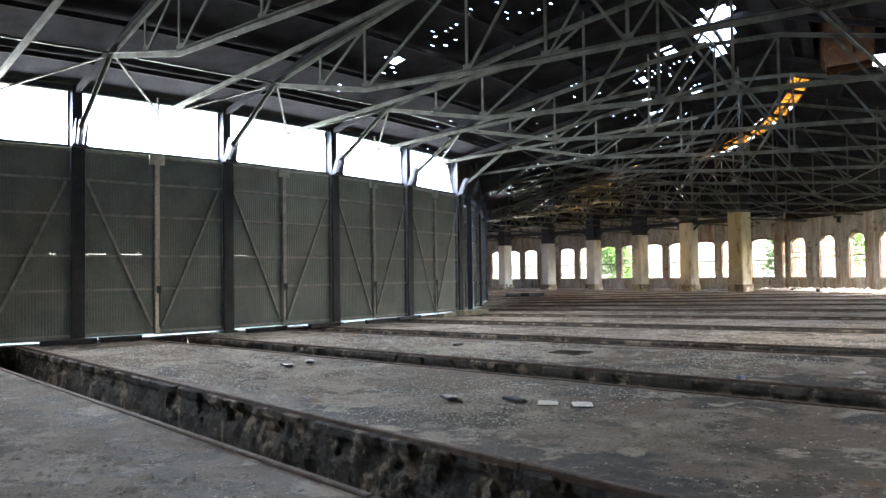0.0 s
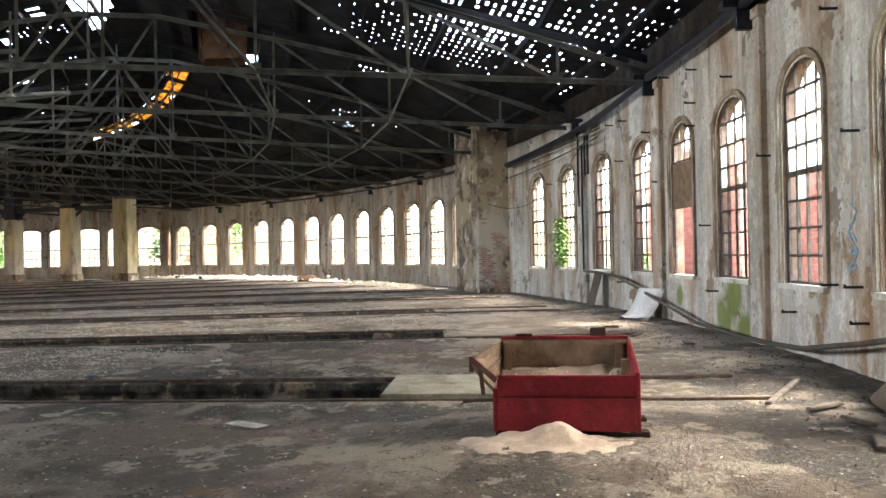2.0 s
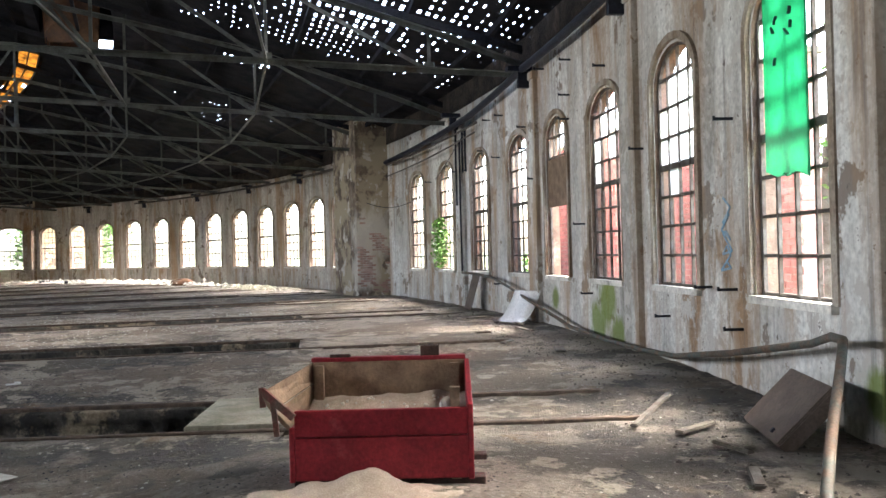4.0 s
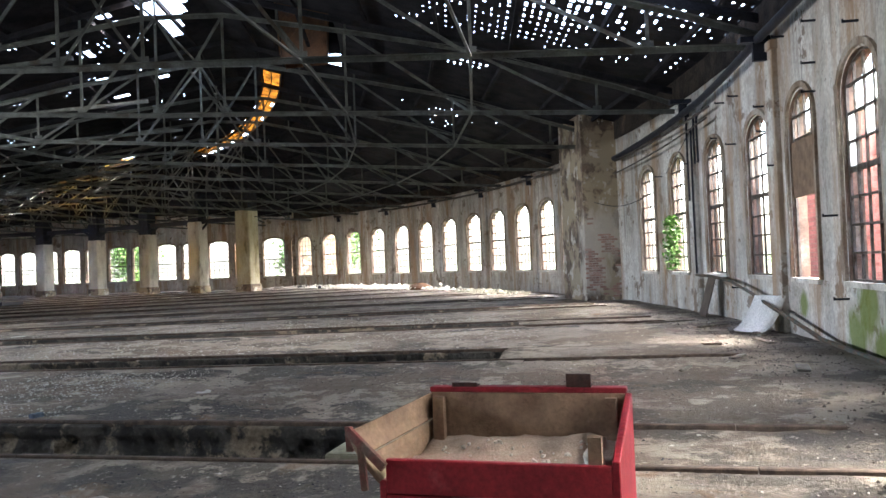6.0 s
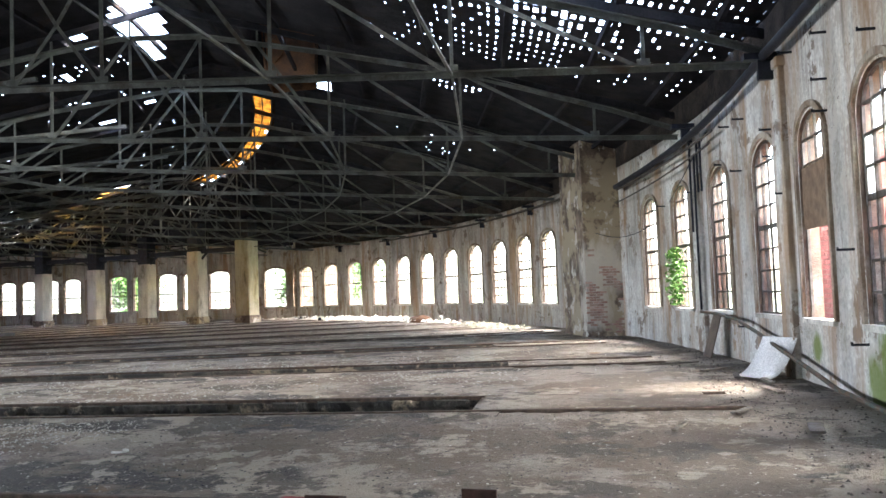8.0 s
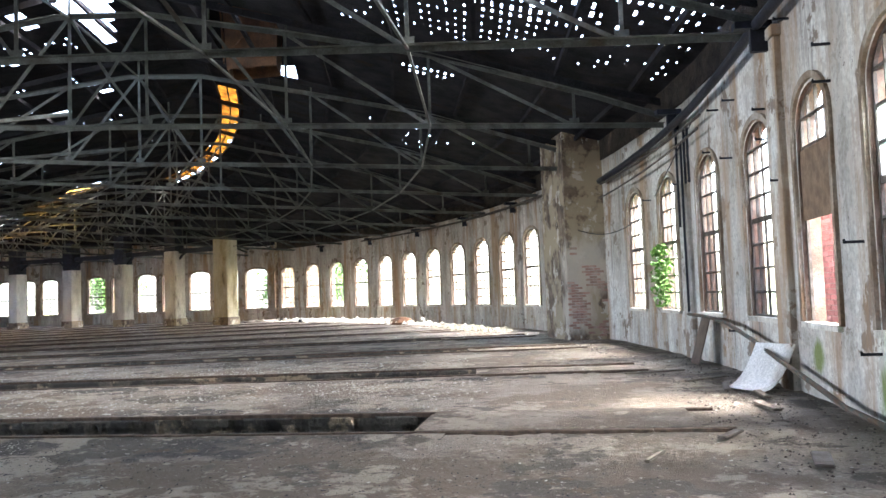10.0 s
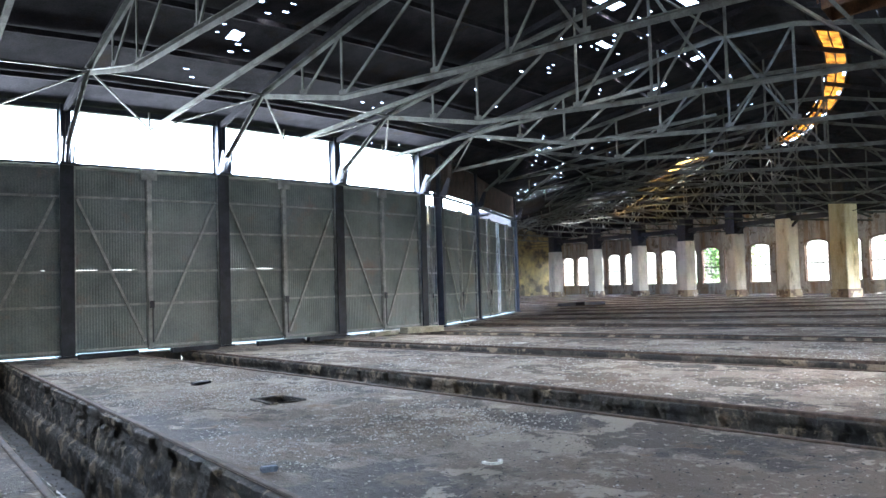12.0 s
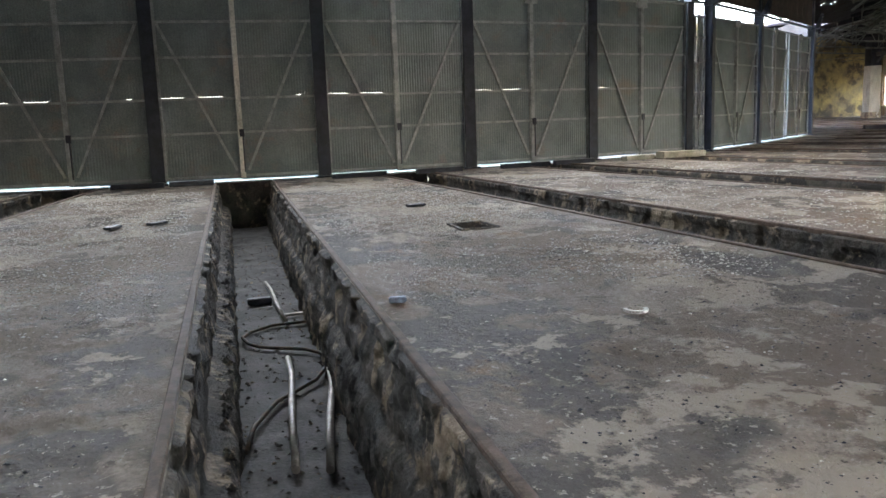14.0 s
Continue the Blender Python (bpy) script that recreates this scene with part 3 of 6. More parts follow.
def gate_column(m):
    ob = thing("gate_column", m, "blue-black riveted steel column between the gates", "column", "gate columns", "structure")
    b = bm_new()
    box(b, (-0.17, -0.16, 0), (0.17, -0.13, EAVE_H))
    box(b, (-0.17, 0.13, 0), (0.17, 0.16, GATE_H))
    box(b, (-0.012, -0.13, 0), (0.012, 0.13, EAVE_H))
    part("shaft", b, M_COLUMN, ob)
    b = bm_new()
    box(b, (-0.24, -0.2, 0), (0.24, 0.24, 0.05))
    part("base_plate", b, M_COLUMN, ob)
    b = bm_new()
    box(b, (-0.2, 0.1, GATE_H - 0.06), (0.2, 0.34, GATE_H))
    for x in (-0.15, -0.05, 0.05, 0.15):
        vs_ = [b.verts.new(p) for p in ((x, 0.13, GATE_H), (x, 0.36, GATE_H), (x, 0.5, GATE_H + 0.62), (x, 0.42, GATE_H + 0.62))]
        v2 = [b.verts.new(v.co + Vector((0.015, 0, 0))) for v in vs_]
        b.faces.new(vs_), b.faces.new(v2[::-1])
        for i in range(4):
            b.faces.new((vs_[i], vs_[(i + 1) % 4], v2[(i + 1) % 4], v2[i]))
    part("bracket", b, M_COLUMN, ob)
    b = bm_new()
    box(b, (-0.13, -0.13, GATE_H - 0.1), (0.13, 0.1, EAVE_H))
    part("mullion", b, M_COLUMN, ob)
    return ob


mid_r = RI * math.cos(BAY / 2)
first_gate = gate(place(mid_r, 1.5), bright=True)
plain_gate = gate(place(mid_r, 2.5))
for k in (-5, -4, -3, -2, -1, 0, 3, 4):
    copy_thing(plain_gate, place(mid_r, k + 0.5))
first_column = gate_column(place(RI, 1))
for k in (-5, -4, -3, -2, -1, 0, 2, 3, 4, 5):
    copy_thing(first_column, place(RI, k))


def gate_trim(m, boarded, w):
    b = bm_new()
    box(b, (-w / 2 + 0.15, -0.14, EAVE_H - 0.14), (w / 2 - 0.15, 0.06, EAVE_H))
    box(b, (-w / 2 + 0.17, -0.1, GATE_H - 0.05), (w / 2 - 0.17, 0.02, GATE_H + 0.02))
    tagged(part("eaves_beam", b, M_COLUMN, m=m), "dark steel beam over the gate", "beam", "eaves beams", "structure")
    if boarded:
        b = bm_new()
        n = 18
        for i in range(n):
            x = -w / 2 + 0.14 + (w - 0.28) * i / n
            box(b, (x, -0.02 + 0.012 * (i % 2), GATE_H + 0.1), (x + (w - 0.28) / n - 0.002, 0.02 + 0.012 * (i % 2), EAVE_H + 0.25))
        tagged(part("gate_boarding", b, M_BOARD, m=m), "dark brown upright boards above the gate", "boarding", "boarding", "structure")
    b = bm_new()
    box(b, (-w / 2, -0.45, -0.06), (w / 2, 0.12, 0.02))
    tagged(part("threshold", b, M_SLAB, m=m), "low concrete threshold under the gate", "threshold", "thresholds", "structure")


for k in range(-5, 5):
    gate_trim(place(mid_r, k + 0.5), False, GATE_W)

# past the fifth stall line lower gates stand ajar in a straighter row under dark boarding
RUN_A, RUN_B = polar(RI, 5), Vector((32.08, 24.05, 0))
run = (RUN_B - RUN_A).normalized()
RUN_POSTS = [Vector((42.29, 5.5, 0)), Vector((40.23, 10.37, 0)), Vector((36.5, 18.43, 0))]


def along_run(a_, b_):
    d_ = (b_ - a_).normalized()
    return (a_ + b_) / 2, (b_ - a_).length, math.degrees(math.atan2(-d_.y, -d_.x))


for p in RUN_POSTS:
    copy_thing(first_column, pose(p.x, p.y, 0, 0, 0, along_run(RUN_A, RUN_B)[2]))
run_mid = lerp(RUN_POSTS[1], RUN_POSTS[2], 0.5)
for p0, p1, lo_gap, hi_gap in ((RUN_A, RUN_POSTS[0], 0.18, 0.28), (RUN_POSTS[0], RUN_POSTS[1], 0.18, 0.2), (RUN_POSTS[1], run_mid, 0.18, 0.1), (run_mid, RUN_POSTS[2], 0.1, 0.42)):
    d_ = (p1 - p0).normalized()
    p, w, yaw = along_run(p0 + d_ * lo_gap, p1 - d_ * hi_gap)
    o = copy_thing(plain_gate, pose(p.x, p.y, 0, 0, 0, yaw))
    o.scale = (w / (GATE_W - 0.29), 1, 0.925)
for p0, p1 in ((RUN_A, RUN_POSTS[0]), (RUN_POSTS[0], RUN_POSTS[1]), (RUN_POSTS[1], RUN_POSTS[2])):
    p, w, yaw = along_run(p0, p1)
    gate_trim(pose(p.x, p.y, 0, 0, 0, yaw), True, w)
b = bm_new()
bar(b, RUN_POSTS[2] + run * 0.3 + Vector((0, 0, 3.4)), RUN_B + Vector((0, 0, 3.4)), 0.15, 6.8)
tagged(part("wall_inner", b, M_BOARD), "dark boarded wall where the row of gates turns away", "wall", kind="structure")
k_run = math.atan2(RUN_B.y, RUN_B.x) / BAY + 4
b = bm_new()
for i in range(9):
    ka, kb = k_run + (20 - k_run) * i / 9, k_run + (20 - k_run) * (i + 1) / 9
    bar(b, polar(RUN_B.length, ka, 3.4), polar(RUN_B.length, kb, 3.4), 0.15, 6.8)
tagged(part("wall_inner", b, M_BOARD), "dark boarded inner wall past the gates", "wall", kind="structure")

# ---------------------------------------------------------------- window wall
# the opening at 1.02 is out of view, added to light the floor
WINDOWS = [1.02, 1.433, 1.875, 2.30, 2.70, 3.08, 3.54, 4.00, 4.43, 5.72, 6.15, 6.61, 7.10, 7.58, 8.08, 8.58, 9.085, 9.60, 10.12, 10.64, 11.17]
SILL, SPRING, RISE, OPEN_W, WALL_T = 1.0, 3.72, 0.52, 1.44, 0.26


def arch_z(x, w=OPEN_W, spring=SPRING, rise=RISE):
    return spring + rise * math.sqrt(max(0.0, 1 - (2 * x / w) ** 2))


def arch_wall(name, width, m, n=12, height=WALL_H, ow=OPEN_W, sill=SILL, t=WALL_T, material=M_WALL, spring=SPRING, rise=RISE):
    """A wall panel with one arched opening through it."""
    b = bm_new()
    xs = [-width / 2, -ow / 2] + [-ow / 2 * math.cos(math.pi * i / n) for i in range(1, n)] + [ow / 2, width / 2]

    def quad(*ps):
        b.faces.new([b.verts.new(p) for p in ps])
    for i, (x0, x1) in enumerate(zip(xs, xs[1:])):
        hole = 0 < i < len(xs) - 2
        for y in (0, t):
            if hole:
                quad((x0, y, -0.3), (x1, y, -0.3), (x1, y, sill), (x0, y, sill))
                quad((x0, y, arch_z(x0, ow, spring, rise)), (x1, y, arch_z(x1, ow, spring, rise)), (x1, y, height), (x0, y, height))
            else:
                quad((x0, y, -0.3), (x1, y, -0.3), (x1, y, height), (x0, y, height))
        if hole:
            quad((x0, 0, arch_z(x0, ow, spring, rise)), (x0, t, arch_z(x0, ow, spring, rise)), (x1, t, arch_z(x1, ow, spring, rise)), (x1, 0, arch_z(x1, ow, spring, rise)))
            quad((x0, 0, sill), (x1, 0, sill), (x1, t, sill), (x0, t, sill))
        quad((x0, 0, height), (x1, 0, height), (x1, t, height), (x0, t, height))
    for x in (-ow / 2, ow / 2):
        quad((x, 0, sill), (x, t, sill), (x, t, spring), (x, 0, spring))
    for x in (-width / 2, width / 2):
        quad((x, 0, -0.3), (x, t, -0.3), (x, t, height), (x, 0, height))
    bmesh.ops.remove_doubles(b, verts=b.verts[:], dist=0.0005)
    for f in b.faces:
        c = f.calc_center_median()
        if 0.01 < c.y < t - 0.01 and abs(c.x) < ow / 2 + 0.01:
            f.material_index = 1
    ob = part(name, b, material, m=m)
    ob.data.materials.append(M_REVEAL)
    return ob


def window(name, m, near, boarded=False, milky=(), missing=0.15, ow=OPEN_W, sill=SILL, cols=4, rows=8, spring=SPRING, rise=RISE, y0=0.075, label="tall arched iron-framed window with dirty and broken panes"):
    ob = thing(name, m, label, "window", "arched windows", "structure")
    top = spring + rise
    b = bm_new()
    for i in range(cols + 1):
        if boarded and 0 < i < cols:
            bar(b, (-ow / 2 + ow * i / cols, y0, 3.3), (-ow / 2 + ow * i / cols, y0, arch_z(-ow / 2 + ow * i / cols, ow)), 0.026, 0.04, (0, 1, 0))
            continue
        x = -ow / 2 + ow * i / cols
        x = max(-ow / 2 + 0.025, min(ow / 2 - 0.025, x))
        bar(b, (x, y0, sill), (x, y0, arch_z(x, ow, spring, rise)), 0.06 if i in (0, cols) else 0.034, 0.04, (0, 1, 0))
    for j in range(5 if boarded else 0, rows + 1):
        z = sill + 0.02 + (top - sill) * j / rows
        hw = ow / 2
        if z > spring:
            hw = ow / 2 * math.sqrt(max(0, 1 - ((z - spring) / rise) ** 2))
        if hw > 0.05:
            bar(b, (-hw, y0 + 0.01, z), (hw, y0 + 0.01, z), 0.045, 0.085 if j == 4 else 0.06 if j == 0 else 0.036, (0, 0, 1))
    prev = None
    for i in range(13):
        x = -ow / 2 * math.cos(math.pi * i / 12)
        p = Vector((x, y0, arch_z(x, ow, spring, rise) - 0.01))
        if prev is not None:
            bar(b, prev, p, 0.045, 0.045)
        prev = p
    part("window_frame", b, M_FRAME, ob)
    if boarded:
        b = bm_new()
        box(b, (-ow / 2 + 0.03, y0 - 0.05, 2.42), (ow / 2 - 0.03, y0 - 0.03, 3.4))
        part("board", b, M_WOOD, ob, "weathered brown board")
    b = bm_new()
    box(b, (-ow / 2 - 0.06, -0.07, sill - 0.07), (ow / 2 + 0.06, y0, sill + 0.012))
    part("window_sill", b, M_PILLAR, ob, "pale worn sill")
    joined = bm_new()
    for i in range(cols):
        for j in range(rows):
            xa, xb = -ow / 2 + ow * i / cols + 0.012, -ow / 2 + ow * (i + 1) / cols - 0.012
            za, zb = sill + (top - sill) * j / rows + 0.02, sill + (top - sill) * (j + 1) / rows
            lim = min(arch_z(xa, ow, spring, rise), arch_z(xb, ow, spring, rise))
            if za > lim - 0.05 or rng.random() < missing or (boarded and za < 3.3):
                continue
            zb = min(zb, max(lim, za + 0.05))
            b = bm_new() if near else joined
            y = y0 + rng.uniform(-0.004, 0.004)
            box(b, (xa, y, za), (xb, y + 0.004, zb))
            if near:
                pane = part("pane", b, M_MILK if (i, j) in milky else M_GLASS, ob)
                pane.visible_shadow = False
    if near:
        joined.free()
    else:
        g = part("glazing", joined, M_GLASS, ob)
        g.visible_shadow = False
    b = bm_new()
    prev = None
    for i in range(15):
        x = -(ow / 2 + 0.09) * math.cos(math.pi * i / 14)
        p = Vector((x, -0.02, arch_z(x, ow + 0.18, spring, rise + 0.09)))
        if prev is not None:
            bar(b, prev, p, 0.06, 0.1)
        prev = p
    for s in (-1, 1):
        bar(b, (s * (ow / 2 + 0.09), -0.02, sill), (s * (ow / 2 + 0.09), -0.02, spring), 0.1, 0.06, (0, 1, 0))
    part("surround", b, M_MOULD, ob, "stained plaster surround")
    return ob


# panes gone milky, as column and row; columns count from the far side
MILKY = {1.433: [(0, 4), (0, 6), (0, 7)], 1.875: [(i, j) for i in range(4) for j in (4, 5, 6)] + [(1, 3), (2, 3), (0, 7), (1, 7)],
         2.30: [(0, 3), (0, 4), (0, 5), (1, 6), (2, 5), (3, 6)]}
# 1.02 is kept narrow to halve the light it lets in
WIDTHS = {1.02: 0.8, 1.433: 1.57, 2.30: 1.56, 2.70: 1.36, 3.08: 1.6}
cuts = [0.78] + [(a + b) / 2 for a, b in zip(WINDOWS, WINDOWS[1:])] + [11.42]
for i, kc in enumerate(WINDOWS):
    ka, kb = cuts[i], cuts[i + 1]
    if kc == 4.43:
        kb = 4.70
    if kc == 5.72:
        ka = 5.48
    r = RO * math.cos((kb - ka) * BAY / 2)
    # the opening sits at kc: panels are cut about it
    lw = (kc - ka) * BAY * RO
    rw = (kb - kc) * BAY * RO
    opening = 1.86 if kc > 5.5 else WIDTHS.get(kc, 1.46)
    panel = arch_wall("wall_outer", 2 * min(lw, rw), place(r, kc), ow=opening)
    tagged(panel, "tall plastered outer wall, peeling, rust-streaked and stained", "wall", "outer wall", "structure")
    if abs(lw - rw) > 0.05:
        b = bm_new()
        extra = abs(lw - rw)
        side = 1 if lw > rw else -1          # local x runs to lower stall numbers
        e0 = min(lw, rw)
        box(b, (e0 if side > 0 else -e0 - extra, 0, -0.3), (e0 + extra if side > 0 else -e0, WALL_T, WALL_H))
        tagged(part("wall_outer", b, M_WALL, m=place(r, kc)), "strip of peeling plaster wall between windows", "wall", "outer wall", "structure")
    window(f"window_{i + 1}", place(r, kc), ow=opening, near=(1.4 < kc < 4.5), milky=MILKY.get(kc, ()), missing=0.12 if kc < 4.5 else 0.25, boarded=(kc == 2.70))

# behind the camera the outer wall goes on plain, and end walls close the hall
b = bm_new()
for i in range(6):
    ka, kb = K0 + i * 1.05, K0 + (i + 1) * 1.05
    ka, kb = min(ka, 0.78), min(kb, 0.78)
    if kb > ka:
        bar(b, polar(RO + 0.2, ka, WALL_H / 2), polar(RO + 0.2, kb, WALL_H / 2), 0.4, WALL_H)
tagged(part("wall_south", b, M_WALL), "plain peeling plaster wall", "wall", kind="structure")
b = bm_new()
bar(b, polar(RI - 0.5, K0, 5), polar(RO + 0.5, K0, 5), 0.4, 10.4)
tagged(part("wall_east", b, M_SOOT), "sooty brick end wall of the hall", "wall", kind="structure")

for ka, kb in ((4.68, 4.95), (5.28, 5.5)):
    b = bm_new()
    bar(b, polar(RO + 0.2, ka, WALL_H / 2 - 0.1), polar(RO + 0.2, kb, WALL_H / 2 - 0.1), 0.4, WALL_H + 0.2)
    tagged(part("wall_outer", b, M_WALL), "strip of peeling plaster wall beside the pier", "wall", "outer wall", "structure")
# blackened brick band between the plaster and the roof
for i in range(17):
    ka, kb = 0.36 + 0.65 * i, 0.36 + 0.65 * (i + 1)
    b = bm_new()
    bar(b, polar(RO + 0.16, ka, WALL_H - 0.1), polar(RO + 0.16, kb, WALL_H - 0.1), 0.4, 0.9)
    tagged(part("wall_head", b, M_HEAD), "blackened brick band under the eaves", "wall", "wall head", "structure")

# fire wall pier between the two stretches of windows
b = bm_new()
box(b, (-1.5, -1.3, -0.1), (1.4, 0.45, 7.9))
for v in b.verts:
    v.co.x += 0.02 * noise.noise(v.co)
pier = tagged(part("fire_wall_pier", b, M_SOOT, m=place(RO, 5.1)), "broad sooty brick pier with flaking cream plaster", "pier", kind="structure")

# ---------------------------------------------------------------- roof deck with its missing tiles
verts, faces, gl_y, gl_w = [], [], [], []


def hole_here(r, k, p):
    """How likely a tile has slipped there, and how far."""
    c = noise.noise(Vector((p.x * 0.22, p.y * 0.22, 3.0))) + 0.5 * noise.noise(Vector((p.x * 0.7, p.y * 0.7, 9.0)))
    if r > 60.6 and 2.5 < k < 3.95:
        inner = max(0.0, 1 - abs(r - 65.0) / 3.4) * max(0.0, 1 - abs(k - 3.15) / 0.55)
        return 0.5 + 0.6 * c + 0.45 * inner, 0.3 + 0.6 * inner
    if 62.2 < r < 63.7 and 4.36 <= k < 4.52:
        return 0.85, 0.5
    if r > 62.8 and 4.9 < k < 6.1:
        return -0.06 + 0.3 * c, 0.34
    if r < 53.2 and 2.5 < k < 11:
        return -0.03 + 0.5 * c, 0.36
    return -0.13 + 0.25 * c, 0.4


# corners of the open skylight, as radius and stall number
SKYLIGHT = [(53.9, 3.8), (54.72, 3.9), (54.6, 4.22), (53.58, 4.86), (53.3, 4.2)]


def inside(x, y, ring_):
    hit = False
    for (x0, y0), (x1, y1) in zip(ring_, ring_[1:] + ring_[:1]):
        if (y0 > y) != (y1 > y) and x < x0 + (x1 - x0) * (y - y0) / (y1 - y0):
            hit = not hit
    return hit


BIG_HOLES = [(52.28, 4.16, 0.3), (52.27, 4.31, 0.25), (50.89, 4.71, 0.22), (50.44, 5.89, 0.25), (50.47, 5.31, 0.2), (52.22, 5.59, 0.22), (46.3, 10.77, 0.5), (47.0, 2.6, 0.25)]
STEP = 0.19
tile_r = [RI - 0.55 + STEP * i for i in range(-22, int((RO + 0.5 - RI + 0.55) / STEP) + 1)]
bay_n = 14
ks = [K0 + i / bay_n for i in range(int((K1 - K0) * bay_n) + 1)]


def tile(ra, rb, ka, kb, e):
    o = len(verts)
    for rr, q in ((ra, ka), (rb, ka), (rb, kb), (ra, kb)):
        verts.append(tuple(polar(rr, q, deck_z(rr) + e + 0.02)))
    faces.append((o, o + 1, o + 2, o + 3))


for ir in range(len(tile_r) - 1):
    r0, r1 = tile_r[ir], tile_r[ir + 1]
    rm = (r0 + r1) / 2
    for kk in range(len(ks) - 1):
        k = (ks[kk] + ks[kk + 1]) / 2
        p = polar(rm, k)
        if rm < RI - 0.55 and (k < 5.03 or (p - RUN_A).dot(Vector((run.y, -run.x, 0))) < -0.5):
            continue
        # openings of the roof lights and of the smoke vent
        if 56.0 < rm < 56.7 and 5.7 < k < 9.9:
            continue
        if 50.7 < rm < 52.3 and 9.75 < k < 12.4:
            continue
        if inside(rm, k, SKYLIGHT) or (51.1 < rm < 51.9 and (12.6 < k < 13.5 or 13.8 < k < 14.3)):
            continue
        if 56.6 < rm < 59.0 and 4.05 < k < 5.2:
            continue
        if any((p - polar(a_, q_)).length < d_ * rng.uniform(0.7, 1.2) for a_, q_, d_ in BIG_HOLES):
            continue
        e = 0.0
        chance, size = hole_here(rm, k, p)
        if rng.random() < chance:
            rc = r0 + (r1 - r0) * min(0.62, size * rng.uniform(0.3, 0.85))
            kc_ = ks[kk] + min(0.85, size * rng.uniform(0.5, 1.25)) / bay_n
            tile(rc, r1, ks[kk], ks[kk + 1], e)
            tile(r0, rc, kc_, ks[kk + 1], e)
        else:
            tile(r0, r1, ks[kk], ks[kk + 1], e)
me = bpy.data.meshes.new("ceiling")
me.from_pydata(verts, [], faces)
me.materials.append(M_DECK)
tagged(new("ceiling", me), "soot-black tiled roof with many missing tiles", "roof", kind="structure")

for nm, (ra, rb, ka, kb), material, lab in (
        ("roof_glazing", (56.0, 56.7, 5.7, 9.9), M_YELLOW, "broken amber corrugated plastic roof light"),
        ("roof_glazing", (50.7, 52.3, 9.75, 12.4), M_AMBER, "broken amber corrugated plastic roof light")):
    ob = thing(nm, Matrix(), lab, "roof light", "roof lights")
    kk = ka
    while kk < kb:
        k2 = kk + 0.13
        if rng.random() > 0.06:
            b = bm_new()
            n = 10
            rows = []
            top, bot = rb - rng.choice((-0.14, -0.14, -0.14, 0.15)) , ra - 0.14 + rng.choice((0.0, 0.0, 0.0, 0.12))
            for i in range(n + 1):
                q = kk + (k2 - kk) * i / n
                dz = 0.02 * (1 if i % 2 else -1)
                rows.append([b.verts.new(polar(r_, q, deck_z(r_) + 0.03 + dz)) for r_ in (bot, (top + bot) / 2, top)])
            for a_, c_ in zip(rows, rows[1:]):
                for j in range(2):
                    b.faces.new((a_[j], a_[j + 1], c_[j + 1], c_[j]))
            part("sheet", b, material, ob)
        kk = k2
    for rr in (ra, (ra + rb) / 2, rb):
        b = bm_new()
        kk = ka
        while kk < kb:
            bar(b, polar(rr, kk, deck_z(rr) - 0.02), polar(rr, kk + 0.5, deck_z(rr) - 0.02), 0.05, 0.05)
            kk += 0.5
        part("glazing_bar", b, M_TRUSS, ob)

# ---------------------------------------------------------------- roof trusses and purlins
TOP = [(45.13, 6.96), (47.5, 7.48), (49.8, 8.0), (53.8, 8.70), (56.04, 8.70), (57.5, 8.44), (59.4, 8.12), (62.9, 7.45), (66.9, 6.3), (RO - 0.1, 5.75)]
LOW = [(45.13, 6.9), (48.7, 6.2), (52.0, 6.05), (54.1, 5.95), (55.97, 5.92), (59.37, 5.82), (62.87, 5.70), (66.4, 5.58), (RO, 5.52)]


def z_on(poly, r):
    for (r0, z0), (r1, z1) in zip(poly, poly[1:]):
        if r0 <= r <= r1:
            return z0 + (z1 - z0) * (r - r0) / (r1 - r0)
    return poly[-1][1] if r > poly[-1][0] else poly[0][1]


